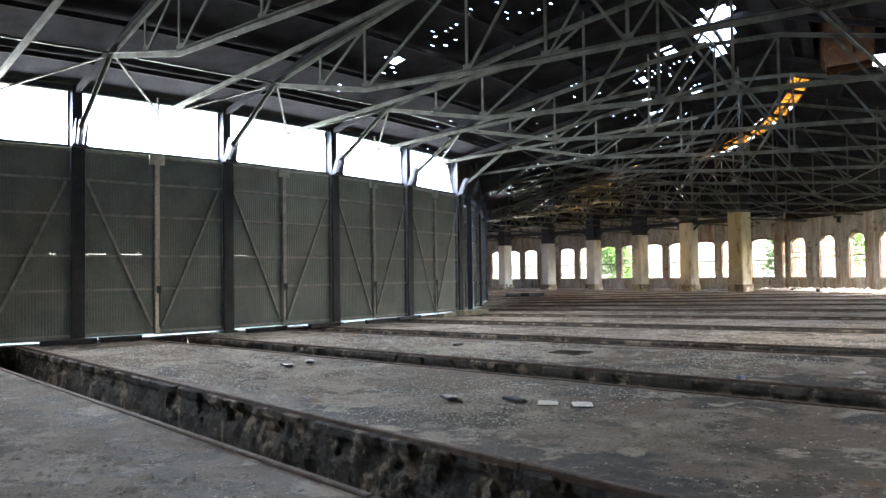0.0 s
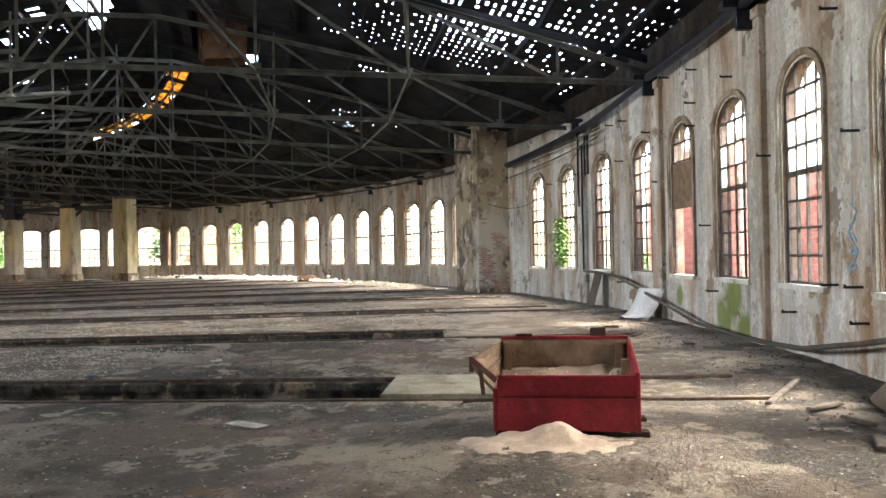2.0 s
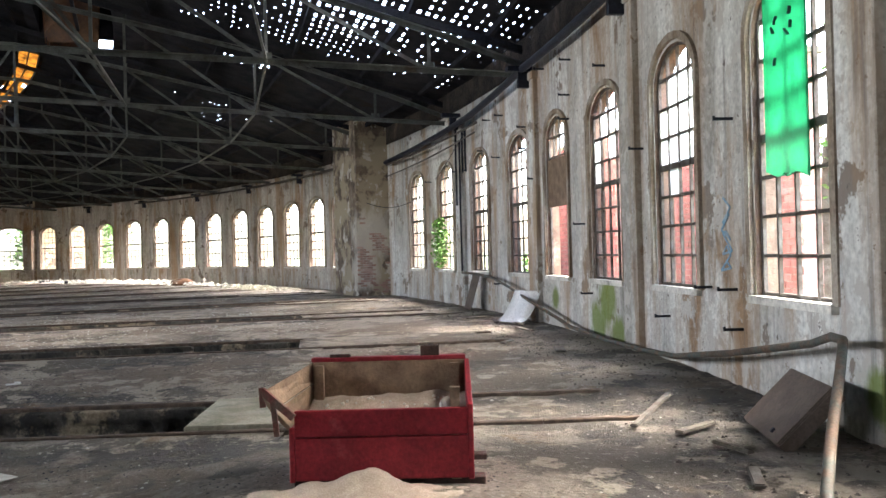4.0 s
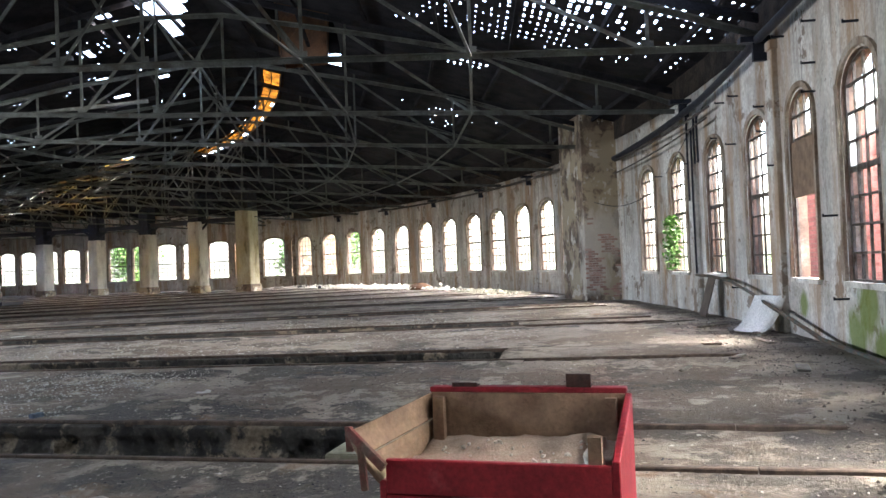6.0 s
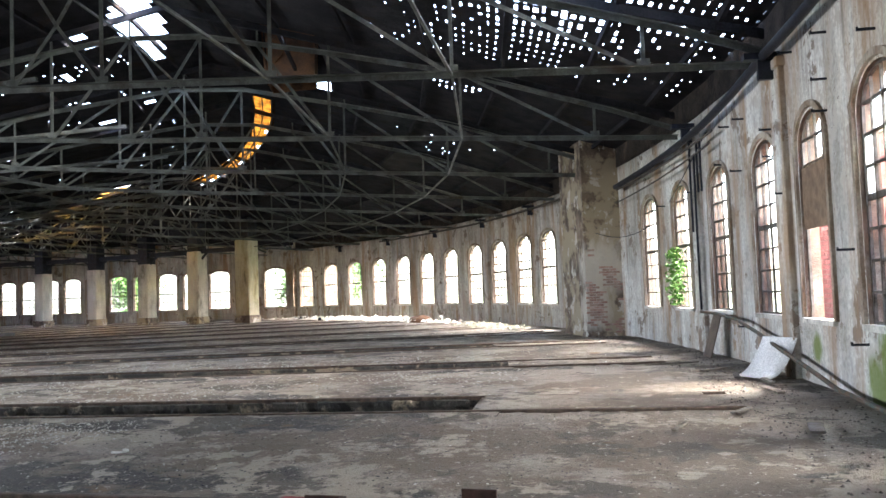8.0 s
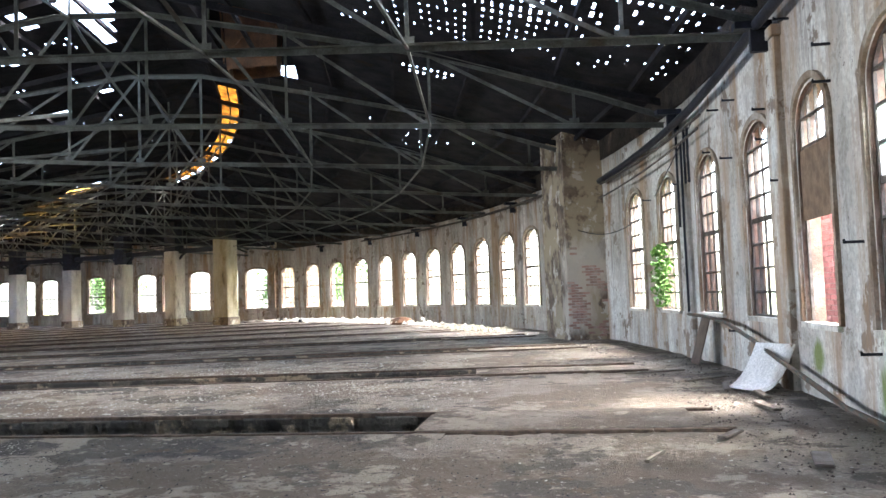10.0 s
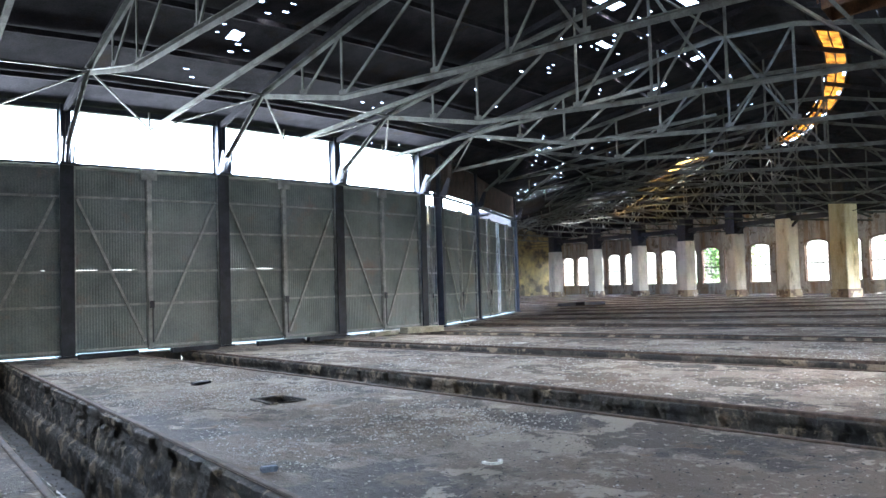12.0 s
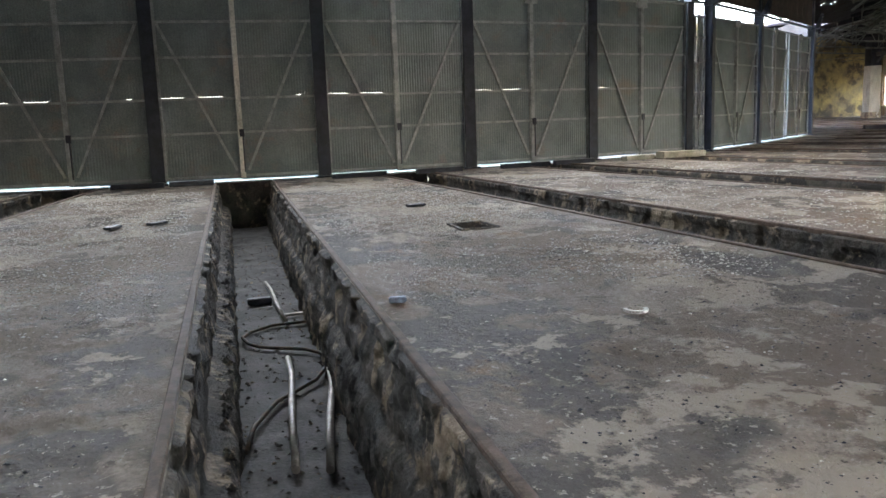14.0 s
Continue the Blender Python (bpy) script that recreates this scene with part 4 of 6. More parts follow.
def truss(k):
    """A lattice roof truss along stall line k."""
    ob = thing("roof_truss", place(0, k), "grey-green riveted steel lattice roof truss", "roof truss", "roof trusses", "structure")

    def P(r, z):
        return (0, r, z)
    b = bm_new()
    for a, c in zip(TOP, TOP[1:]):
        angle_bar(b, P(*a), P(*c), 0.12)
    part("top_chord", b, M_TRUSS, ob)
    b = bm_new()
    for a, c in zip(LOW, LOW[1:]):
        angle_bar(b, P(*a), P(*c), 0.12)
    part("bottom_chord", b, M_TRUSS, ob)
    knee = bm_new()
    angle_bar(knee, P(RI + 0.42, 5.45), P(45.13, 6.96), 0.1)
    part("knee_brace", knee, M_TRUSS, ob)
    joints = [47.0, 48.7, 52.0, 54.1, 55.97, 59.37, 62.87, 66.4]
    for r in joints:
        b = bm_new()
        bar(b, P(r, z_on(LOW, r)), P(r, z_on(TOP, r)), 0.07, 0.03, (1, 0, 0))
        bar(b, P(r, z_on(LOW, r) - 0.02), P(r, z_on(LOW, r) + 0.2), 0.24, 0.02, (1, 0, 0))
        part("post", b, M_TRUSS, ob)
    for i, (ra, rb) in enumerate(zip(joints, joints[1:])):
        b = bm_new()
        up = rb > 55.5
        if ra == 54.1:
            mid = (ra + rb) / 2
            bar(b, P(ra, z_on(TOP, ra)), P(mid, 7.2), 0.07, 0.03, (1, 0, 0))
            bar(b, P(rb, z_on(TOP, rb)), P(mid, 7.2), 0.07, 0.03, (1, 0, 0))
            bar(b, P(ra, z_on(LOW, ra)), P(mid, 7.2), 0.06, 0.03, (1, 0, 0))
            bar(b, P(rb, z_on(LOW, rb)), P(mid, 7.2), 0.06, 0.03, (1, 0, 0))
        elif up:
            bar(b, P(ra + (1.5 if ra < 56 else 0), z_on(TOP, ra + (1.5 if ra < 56 else 0))), P(rb, z_on(LOW, rb)), 0.08, 0.03, (1, 0, 0))
        else:
            bar(b, P(rb, z_on(TOP, rb)), P(ra, z_on(LOW, ra)), 0.08, 0.03, (1, 0, 0))
        part("diagonal", b, M_TRUSS, ob)
    # upper rafter carries the purlins
    b = bm_new()
    for a, c in ((RI - 0.3, RIDGE_R), (RIDGE_R, RO + 0.2)):
        bar(b, P(a, deck_z(a) - 0.22), P(c, deck_z(c) - 0.22), 0.1, 0.16)
    part("rafter", b, M_DECK, ob)
    for r in (45.13, 47.5, 49.8, 52.0, 54.1, 57.5, 59.4, 62.9, 66.0):
        b = bm_new()
        bar(b, P(r, z_on(TOP, r)), P(r, deck_z(r) - 0.25), 0.06, 0.03, (1, 0, 0))
        part("stub", b, M_TRUSS, ob)
    return ob


main_truss = truss(3)
for k in range(-4, 18):
    if k != 3:
        copy_thing(main_truss, place(0, k))
for r in (44.0, 46.0, 48.0, 50.0, 52.0, 54.0, 56.0, 58.0, 60.0, 62.0, 64.0, 66.0, 67.8):
    b = bm_new()
    for i in range(int(K0), int(K1)):
        z = deck_z(r) - 0.09
        bar(b, polar(r, i, z), polar(r, i + 1, z), 0.09, 0.13)
    tagged(part("purlin", b, M_DECK), "sooty timber purlin under the roof", "purlin", "purlins", "structure")
# bars that tie truss to truss
for r, z in ((45.13, 6.96), (54.1, 8.7), (59.37, 5.82), (62.87, 5.7)):
    b = bm_new()
    for i in range(int(K0) + 1, int(K1)):
        bar(b, polar(r, i, z), polar(r, i + 1, z), 0.05, 0.05)
    tagged(part("tie_bar", b, M_TRUSS), "long thin steel tie bar between trusses", "tie bar", "tie bars", "structure")
for k in range(-4, 15):
    b = bm_new()
    bar(b, polar(45.13, k, 6.94), polar(RI + 0.2, k + 0.5, 6.1), 0.05, 0.04)
    bar(b, polar(45.13, k + 1, 6.94), polar(RI + 0.2, k + 0.5, 6.1), 0.05, 0.04)
    bar(b, polar(RI + 0.1, k + 0.5, 6.1), polar(53.0, k + 0.5, 6.95), 0.1, 0.1)
    bar(b, polar(RI + 0.1, k + 0.5, 6.0), polar(RI + 0.1, k + 0.5, EAVE_H), 0.05, 0.05)
    tagged(part("wind_brace", b, M_TRUSS), "steel bracing under the eaves", "brace", "wind braces", "structure")

# ---------------------------------------------------------------- far hall: pillars and window wall
PILLARS = [(62.4, 10.93), (60.6, 11.65), (59.5, 12.6), (58.4, 13.55), (57.2, 14.5), (56.3, 15.5), (55.6, 16.45)]
first, last = polar(*PILLARS[0]), polar(*PILLARS[5])
along = (last - first).normalized()
away = Vector((along.y, -along.x, 0))
if away.dot(first - Vector((60, -20, 0))) < 0:
    away = -away
yaw_far = math.degrees(math.atan2(along.y, along.x))


def pillar(m, w, h, material, lab):
    ob = thing("pillar", m, lab, "pillar", "hall pillars", "structure")
    b = bm_new()
    box(b, (-w / 2, -w / 2, 0.5), (w / 2, w / 2, h))
    bmesh.ops.bevel(b, geom=b.edges[:], offset=0.05, segments=2, affect="EDGES")
    part("shaft", b, material, ob)
    b = bm_new()
    box(b, (-w / 2 - 0.06, -w / 2 - 0.06, 0), (w / 2 + 0.06, w / 2 + 0.06, 0.55))
    part("plinth", b, M_SOOT, ob, "dark scuffed plinth")
    b = bm_new()
    box(b, (-w / 2 + 0.05, -w / 2 + 0.05, h), (w / 2 - 0.05, w / 2 - 0.05, h + 2.2))
    part("post", b, M_COLUMN, ob, "dark steel post")
    return ob


for i, (r, k) in enumerate(PILLARS):
    p = polar(r, k)
    w, h = ((1.25, 6.3), (1.1, 5.6), (1.05, 4.9), (1.05, 4.7), (1.05, 4.6), (1.05, 4.6), (1.05, 4.6))[i]
    pillar(pose(p.x, p.y, 0, 0, 0, yaw_far), w, h, M_PILLARY if i == 0 else M_PILLAR,
           "broad yellowed plaster pillar streaked with damp" if i == 0 else "whitewashed square pillar with a dark plinth")
for p0, p1 in zip(PILLARS, PILLARS[1:]):
    b = bm_new()
    bar(b, polar(*p0, 5.6), polar(*p1, 5.6), 0.25, 0.35)
    bar(b, polar(*p0, 4.6), lerp(polar(*p0, 5.5), polar(*p1, 5.5), 0.22), 0.14, 0.14)
    bar(b, polar(*p1, 4.6), lerp(polar(*p0, 5.5), polar(*p1, 5.5), 0.78), 0.14, 0.14)
    tagged(part("pillar_beam", b, M_COLUMN), "dark beam with knee braces between pillars", "beam", "pillar beams", "structure")

far_a = first + away * 8.5 - along * 4.0
span = 3.0
count = 17
for i in range(count):
    c = far_a + along * (span * (i + 0.5))
    m = pose(c.x, c.y, 0, 0, 0, math.degrees(math.atan2(-along.y, -along.x)))
    # local y must point away from the hall
    if (m.to_3x3() @ Vector((0, 1, 0))).dot(away) < 0:
        m = pose(c.x, c.y, 0, 0, 0, yaw_far)
    arch_ = arch_wall("wall_far", span, m, height=9.5, ow=2.2, spring=4.0, rise=0.35)
    tagged(arch_, "whitewashed far wall with tall windows", "wall", "far wall", "structure")
    window(f"window_{i + 31}", m, False, missing=0.5, ow=2.2, rows=9, spring=4.0, rise=0.35, label="tall far window with many small panes")
b = bm_new()
corner = polar(RO, 11.42)
bar(b, corner + Vector((0, 0, 4.75)), far_a + Vector((0, 0, 4.75)), 0.4, 9.5)
tagged(part("wall_return", b, M_SOOT), "short sooty return wall", "wall", kind="structure")
end_a = far_a + along * span * count
b = bm_new()
bar(b, end_a + Vector((0, 0, 4.6)), polar(RI - 4, 19.5, 4.6), 0.4, 10.2)
tagged(part("wall_north", b, M_YELLOWWALL), "dim yellowed end wall", "wall", kind="structure")
b = bm_new()
ps = [polar(RO - 3.0, 10.6, 8.0), far_a - along * 3 + away * 0.4 + Vector((0, 0, 8.6)), end_a + away * 0.4 + Vector((0, 0, 8.6)), polar(RI + 8, 19.4, 8.9)]
vs_ = [b.verts.new(p) for p in ps] + [b.verts.new(p + Vector((0, 0, 0.15))) for p in ps]
for f in ((3, 2, 1, 0), (4, 5, 6, 7), (0, 1, 5, 4), (1, 2, 6, 5), (2, 3, 7, 6), (3, 0, 4, 7)):
    b.faces.new([vs_[i] for i in f])
tagged(part("ceiling_far", b, M_DECK), "soot-black roof over the far bays", "roof", kind="structure")

# ---------------------------------------------------------------- smoke vent and its hood
# enclosure added above the roof opening: shuts out sky, its top gap lights the hood
ob = thing("roof_vent", place(57.8, 4.625), "raised boarded smoke vent above the roof", "roof vent", kind="structure")
w, d = 0.575 * BAY * 57.8, 1.2
z_in, z_out = deck_z(56.6) + 0.03, deck_z(59.0) + 0.03
for lo, hi in (((-w, -d - 0.06, z_in), (w, -d, 12.2)), ((-w, d, z_out), (w, d + 0.06, 12.2)), ((-w - 0.06, -d, z_in), (-w, d, 12.2)), ((w, -d, z_in), (w + 0.06, d, 12.2)), ((-w, -d, 12.2), (w - 0.45, d, 12.3))):
    b = bm_new()
    box(b, lo, hi)
    part("boarding", b, M_DECK, ob)


def smoke_hood(m):
    ob = thing("smoke_hood", m, "rust-orange sheet metal smoke hood hung below the roof", "smoke hood")
    b = bm_new()
    lo, hi = [], []
    for sx, sy in ((-1, -1), (1, -1), (1, 1), (-1, 1)):
        lo.append(b.verts.new((sx * 0.62, sy * 0.72 + 0.05, -1.15 - (0.12 if sy < 0 else 0.0))))
        hi.append(b.verts.new((sx * 0.7, sy * 0.86, 1.9)))
    for i in range(4):
        b.faces.new((lo[i], lo[(i + 1) % 4], hi[(i + 1) % 4], hi[i]))
    bmesh.ops.subdivide_edges(b, edges=b.edges[:], cuts=6, use_grid_fill=True)
    for v in b.verts:
        v.co += Vector((noise.noise(v.co * 1.7), noise.noise(v.co * 1.7 + Vector((5, 0, 0))), 0)) * 0.035
    part("sheet", b, M_RUST, ob)
    for sx in (-1, 1):
        for sy in (-1, 1):
            b = bm_new()
            bar(b, (sx * 0.64, sy * 0.75, -1.1), (sx * 0.72, sy * 0.88, 1.9), 0.05, 0.05, (0, 1, 0))
            part("edge_angle", b, M_RUST, ob)
    b = bm_new()
    bar(b, (-0.66, -0.82, -1.0), (0.66, -0.9, 0.9), 0.06, 0.03, (0, 1, 0))
    bar(b, (0.69, -0.75, -0.9), (0.72, 0.75, 0.7), 0.06, 0.03, (1, 0, 0))
    part("brace", b, M_RUST, ob)
    return ob


smoke_hood(place(57.75, 4.8, 9.7))

# ---------------------------------------------------------------- pipes and cables on the window wall
def wall_pipe(name, pts, rad, material, label, category, n=8):
    b = bm_new()
    out = []
    for (r0, k0, z0), (r1, k1, z1) in zip(pts, pts[1:]):
        steps = max(2, int(abs(k1 - k0) / 0.08))
        for i in range(steps):
            f = i / steps
            out.append(polar(lerp(r0, r1, f), lerp(k0, k1, f), lerp(z0, z1, f)))
    out.append(polar(*pts[-1]))
    tube(b, out, rad, n)
    return tagged(part(name, b, material), label, category, "wall pipes", "structure")


PIPE_R = RO - 0.28
wall_pipe("pipe", [(PIPE_R, 0.4, 5.52), (PIPE_R, 2.9, 5.5), (PIPE_R, 3.56, 5.22), (PIPE_R, 4.82, 4.95)], 0.085, M_COLUMN, "thick dark pipe along the wall head", "pipe")
wall_pipe("pipe", [(PIPE_R, 3.45, 4.95), (PIPE_R, 4.8, 4.84)], 0.03, M_FRAME, "thin rusty pipe along the wall", "pipe")
wall_pipe("pipe", [(PIPE_R, 3.48, 4.72), (PIPE_R, 4.82, 4.42)], 0.025, M_FRAME, "thin rusty pipe along the wall", "pipe")
wall_pipe("pipe", [(PIPE_R, 5.5, 5.35), (PIPE_R, 9.5, 5.45)], 0.06, M_FRAME, "rusty pipe along the wall", "pipe")
for kk, z0, z1 in ((3.74, 1.0, 4.75), (3.79, 2.9, 5.2), (3.70, 3.8, 5.0), (3.66, 3.8, 5.0)):
    b = bm_new()
    tube(b, [polar(PIPE_R + 0.12, kk, z0), polar(PIPE_R + 0.12, kk + 0.005, (z0 + z1) / 2), polar(PIPE_R + 0.12, kk, z1)], 0.028)
    if kk < 3.69:
        for z in (3.85, 4.4, 4.95):
            bar(b, polar(PIPE_R + 0.12, kk, z), polar(PIPE_R + 0.12, kk + 0.04, z), 0.02, 0.02)
    tagged(part("downpipe", b, M_COLUMN), "dark upright pipe on the plaster wall", "pipe", "wall pipes", "structure")
b = bm_new()
pts = [lerp(polar(RO + 0.1, 4.3, 3.6), polar(RO - 0.9, 4.915, 3.5), i / 10) - Vector((0, 0, 0.35 * math.sin(math.pi * i / 10))) for i in range(11)]
tube(b, pts, 0.012, 6)
tagged(part("cable", b, M_COLUMN), "slack black cable hanging on the pier", "cable")
b = bm_new()
pts = [lerp(polar(RO + 0.05, 3.6, 5.4), polar(RO + 0.05, 4.2, 3.9), i / 10) + polar(-0.25 * math.sin(math.pi * i / 10), 3.9) - Vector((0, 0, 0.45 * math.sin(math.pi * i / 10))) for i in range(11)]
tube(b, pts, 0.012, 6)
tagged(part("cable", b, M_COLUMN), "slack black cable drooping along the wall", "cable")

# iron pegs left in the plaster
PEGS = [(2.557, 5.15), (2.572, 4.5), (2.582, 4.05), (2.80, 5.35), (2.996, 4.34), (2.982, 3.84), (3.40, 4.95), (3.471, 4.21), (2.284, 4.6), (2.12, 5.3), (1.68, 5.2),
        (1.70, 4.6), (2.05, 3.0), (1.62, 2.95), (1.72, 1.05), (1.62, 1.05), (3.25, 4.9), (3.3, 3.9), (3.82, 3.9), (4.22, 3.85), (2.47, 2.0), (2.89, 3.1), (1.6, 0.62), (2.42, 0.75), (1.92, 0.6), (3.3, 0.72)]
peg = None
for k, z in PEGS:
    if peg is None:
        b = bm_new()
        box(b, (-0.016, -0.17, -0.016), (0.016, 0.1, 0.016))
        box(b, (-0.016, -0.17, -0.016), (0.016, -0.15, 0.035))
        peg = tagged(part("wall_peg", b, M_COLUMN, m=place(RO - 0.06, k, z)), "short rusty iron peg in the plaster", "peg", "wall pegs")
    else:
        copy_thing(peg, place(RO - 0.06, k, z))

# pilasters on the stall lines
for k in (1.24, 2.11, 2.91, 3.78, 6.38, 7.34, 8.33, 9.34, 10.38):
    b = bm_new()
    box(b, (-0.3, -0.09, -0.05), (0.3, 0.1, 5.25))
    box(b, (-0.36, -0.13, 5.25), (0.36, 0.1, 5.42))
    bmesh.ops.bevel(b, geom=b.edges[:], offset=0.012, segments=1, affect="EDGES")
    tagged(part("pilaster", b, M_WALL, m=place(RO - 0.02, k)), "shallow plaster pilaster, flaking and rust-streaked", "pilaster", "pilasters", "structure")
    b = bm_new()
    box(b, (-0.11, -0.5, 5.45), (0.11, 0.05, 5.56))
    box(b, (-0.05, -0.26, 5.1), (0.05, 0.0, 5.45))
    tagged(part("truss_seat", b, M_COLUMN, m=place(RO - 0.1, k)), "dark iron seat under a truss end", "bracket", "truss seats", "structure")

M_OLDPIPE = mat("rusty_pipe", (0.13, 0.085, 0.06), 0.7, 0.1, (0.075, 0.09, 0.08), (0.05, 0.042, 0.036), 6, 40, 0.3)
# loose pipe sagging along the foot of the wall, bent down to the floor at its end
b = bm_new()
SAG = [(1.3, 0.70), (1.539, 0.42), (1.78, 0.18), (1.997, 0.1), (2.2, 0.07), (2.493, 0.11), (2.846, 0.44), (3.05, 0.68), (3.27, 0.88), (3.5, 0.95), (3.76, 0.97)]
line = [polar(67.3, 0.8, 0.05), polar(67.2, 0.88, 0.05), polar(67.26, 0.95, 0.05), polar(67.32, 0.975, 0.12), polar(67.6, 1.05, 0.35), polar(67.9, 1.12, 0.65), polar(68.02, 1.148, 0.79), polar(68.1, 1.17, 0.83), polar(68.15, 1.21, 0.825)]
for i in range(len(SAG) - 1):
    for j in range(4):
        f = j / 4
        line.append(polar(RO - 0.3 - 0.04 * math.sin((i + f) * 1.1), lerp(SAG[i][0], SAG[i + 1][0], f), lerp(SAG[i][1], SAG[i + 1][1], f)))
tube(b, line, 0.036, 8)
tagged(part("sagging_pipe", b, M_OLDPIPE), "loose rusty brown pipe sagging along the wall foot", "pipe")

# green sheet in the window
ob = thing("green_sheet", place(RO - 0.03, 1.433), "torn green corrugated plastic sheet hung in a window", "plastic sheet")
b = bm_new()
cols_ = []
for i in range(25):
    x = -0.42 + 0.86 * i / 24
    y = 0.02 * (1 if i % 2 else -1)
    bot = 2.18 + 0.08 * noise.noise(Vector((x * 3, 0, 0))) + (0.06 if x < 0 else 0)
    cols_.append([b.verts.new((x, y, lerp(bot, 4.35, j / 4))) for j in range(5)])
for c0, c1 in zip(cols_, cols_[1:]):
    for j in range(4):
        b.faces.new((c0[j], c1[j], c1[j + 1], c0[j + 1]))
part("sheet", b, M_GREEN, ob)
for i in range(9):
    b = bm_new()
    x, z = -0.3 + 0.5 * rng.random(), 2.9 + 1.2 * rng.random()
    bar(b, (x, -0.024, z), (x + 0.09 * rng.uniform(-1, 1), -0.024, z + 0.07), 0.012, 0.03, (0, 1, 0))
    part("mark", b, M_COLUMN, ob)

# graffito: unreadable blue strokes
ob = thing("graffito", place(RO - 0.008, 1.655), "faded blue spray-paint scrawl on the plaster", "graffiti")
M_BLUE = mat("blue_spray", (0.2, 0.36, 0.5), 0.9, 0, (0.34, 0.42, 0.48), None, 9, 40, 0)
for i in range(15):
    b = bm_new()
    p0, p1 = [(0.17 * math.sin(j * 2.35) * (1 - 0.02 * j), 0.0, 1.25 + 0.05 * j + 0.1 * math.cos(j * 1.7)) for j in (i, i + 1)]
    bar(b, p0, p1, 0.026, 0.006, (0, 1, 0))
    part("stroke", b, M_BLUE, ob)
# ---------------------------------------------------------------- leaves
def leaf_cloud(bm_, n, at, size):
    for _ in range(n):
        p, s = at(), size * rng.uniform(0.6, 1.4)
        q = Euler((rng.uniform(-1.2, 1.2), rng.uniform(-1.2, 1.2), rng.uniform(0, 6.28))).to_matrix()
        vs_ = [bm_.verts.new(p + q @ Vector(c) * s) for c in ((0, -0.5, 0), (0.28, 0, 0.06), (0, 0.6, -0.05), (-0.28, 0, 0.06))]
        bm_.faces.new(vs_)


ob = thing("climbing_plant", place(RO - 0.1, 4.02, 1.0), "bright green climbing plant growing in through a window", "plant")
b = bm_new()
tube(b, [Vector((0.1, 0.1, 0.05)), Vector((0.05, -0.05, 0.5)), Vector((0.1, -0.1, 1.0)), Vector((0.0, -0.1, 1.5))], 0.012, 6)
part("stem", b, M_WOOD, ob)
b = bm_new()


def in_plant():
    z = rng.uniform(0.1, 1.6)
    sp = 0.34 * (1 - abs(z - 0.85) / 1.1)
    return Vector((rng.gauss(0.05, sp), rng.gauss(-0.1, 0.1), z))


leaf_cloud(b, 420, in_plant, 0.13)
part("foliage", b, M_LEAF, ob)


def shrub(m, wx, wy, h, n, size, label="leafy green shrub outside the windows"):
    ob = thing("shrub", m, label, "shrub", "shrubs outside")
    b = bm_new()
    for i in range(5):
        tube(b, [Vector((0.1 * i - 0.2, 0, 0)), Vector((wx * rng.uniform(-0.3, 0.3), wy * rng.uniform(-0.3, 0.3), h * 0.45)), Vector((wx * rng.uniform(-0.7, 0.7), wy * rng.uniform(-0.7, 0.7), h * 0.8))], 0.03, 5)
    part("trunk", b, M_WOOD, ob)
    lumps = [(Vector((rng.uniform(-wx, wx) * 0.75, rng.uniform(-wy, wy) * 0.75, h * rng.uniform(0.2, 0.85))), rng.uniform(0.2, 0.4) * h) for _ in range(12)]

    def at():
        c, rad = rng.choice(lumps)
        v = Vector((rng.gauss(0, 1), rng.gauss(0, 1), rng.gauss(0, 1))).normalized() * rad * rng.random() ** 0.4
        q = c + v
        q.z = max(0.05, q.z)
        return q
    b = bm_new()
    leaf_cloud(b, n, at, size)
    part("crown", b, M_LEAF, ob)
    return ob


bush = shrub(place(73.0, 3.9, -0.12), 1.6, 0.9, 2.0, 1500, 0.16)
for r, k, sc in ((73.2, 4.35, 0.8),):
    copy_thing(bush, place(r, k, -0.12, rng.uniform(0, 360))).scale = (sc, sc, sc)
copy_thing(bush, place(70.9, 2.62, -0.12, 40)).scale = (0.45, 0.5, 0.9)


def yard_tree(m):
    ob = thing("yard_tree", m, "leaning yard tree with a dark furrowed trunk", "tree")
    b = bm_new()
    rows = []
    for i in range(26):
        f = i / 25
        rad = (0.26 - 0.13 * f) * (1 + 0.08 * math.sin(i * 2.1))
        rows.append([b.verts.new((0.75 * f + (rad + 0.03 * noise.noise(Vector((q * 2, f * 9, 1)))) * math.cos(q), 0.1 * f + (rad + 0.03 * noise.noise(Vector((q * 2, f * 9, 4)))) * math.sin(q), 4.6 * f)) for q in (math.pi * j / 7 for j in range(14))])
    for r0, r1 in zip(rows, rows[1:]):
        for j in range(14):
            b.faces.new((r0[j], r0[(j + 1) % 14], r1[(j + 1) % 14], r1[j])).smooth = True
    part("trunk", b, M_FRAME, ob)
    ends = []
    for i in range(9):
        f = 0.45 + 0.06 * i
        p0 = Vector((0.75 * f, 0.1 * f, 4.6 * f))
        p1 = p0 + Vector((rng.uniform(-0.3, 1.0), rng.uniform(-0.1, 1.2), rng.uniform(0.1, 0.9)))
        b = bm_new()
        tube(b, [p0, lerp(p0, p1, 0.5) + Vector((0, 0, 0.1)), p1], 0.035, 6)
        part("limb", b, M_FRAME, ob)
        ends.append(p1)
    b = bm_new()

    def at():
        return rng.choice(ends) + Vector((rng.gauss(0, 0.3), rng.gauss(0, 0.3), rng.gauss(0, 0.35)))
    leaf_cloud(b, 1300, at, 0.13)
    part("crown", b, M_LEAF, ob)


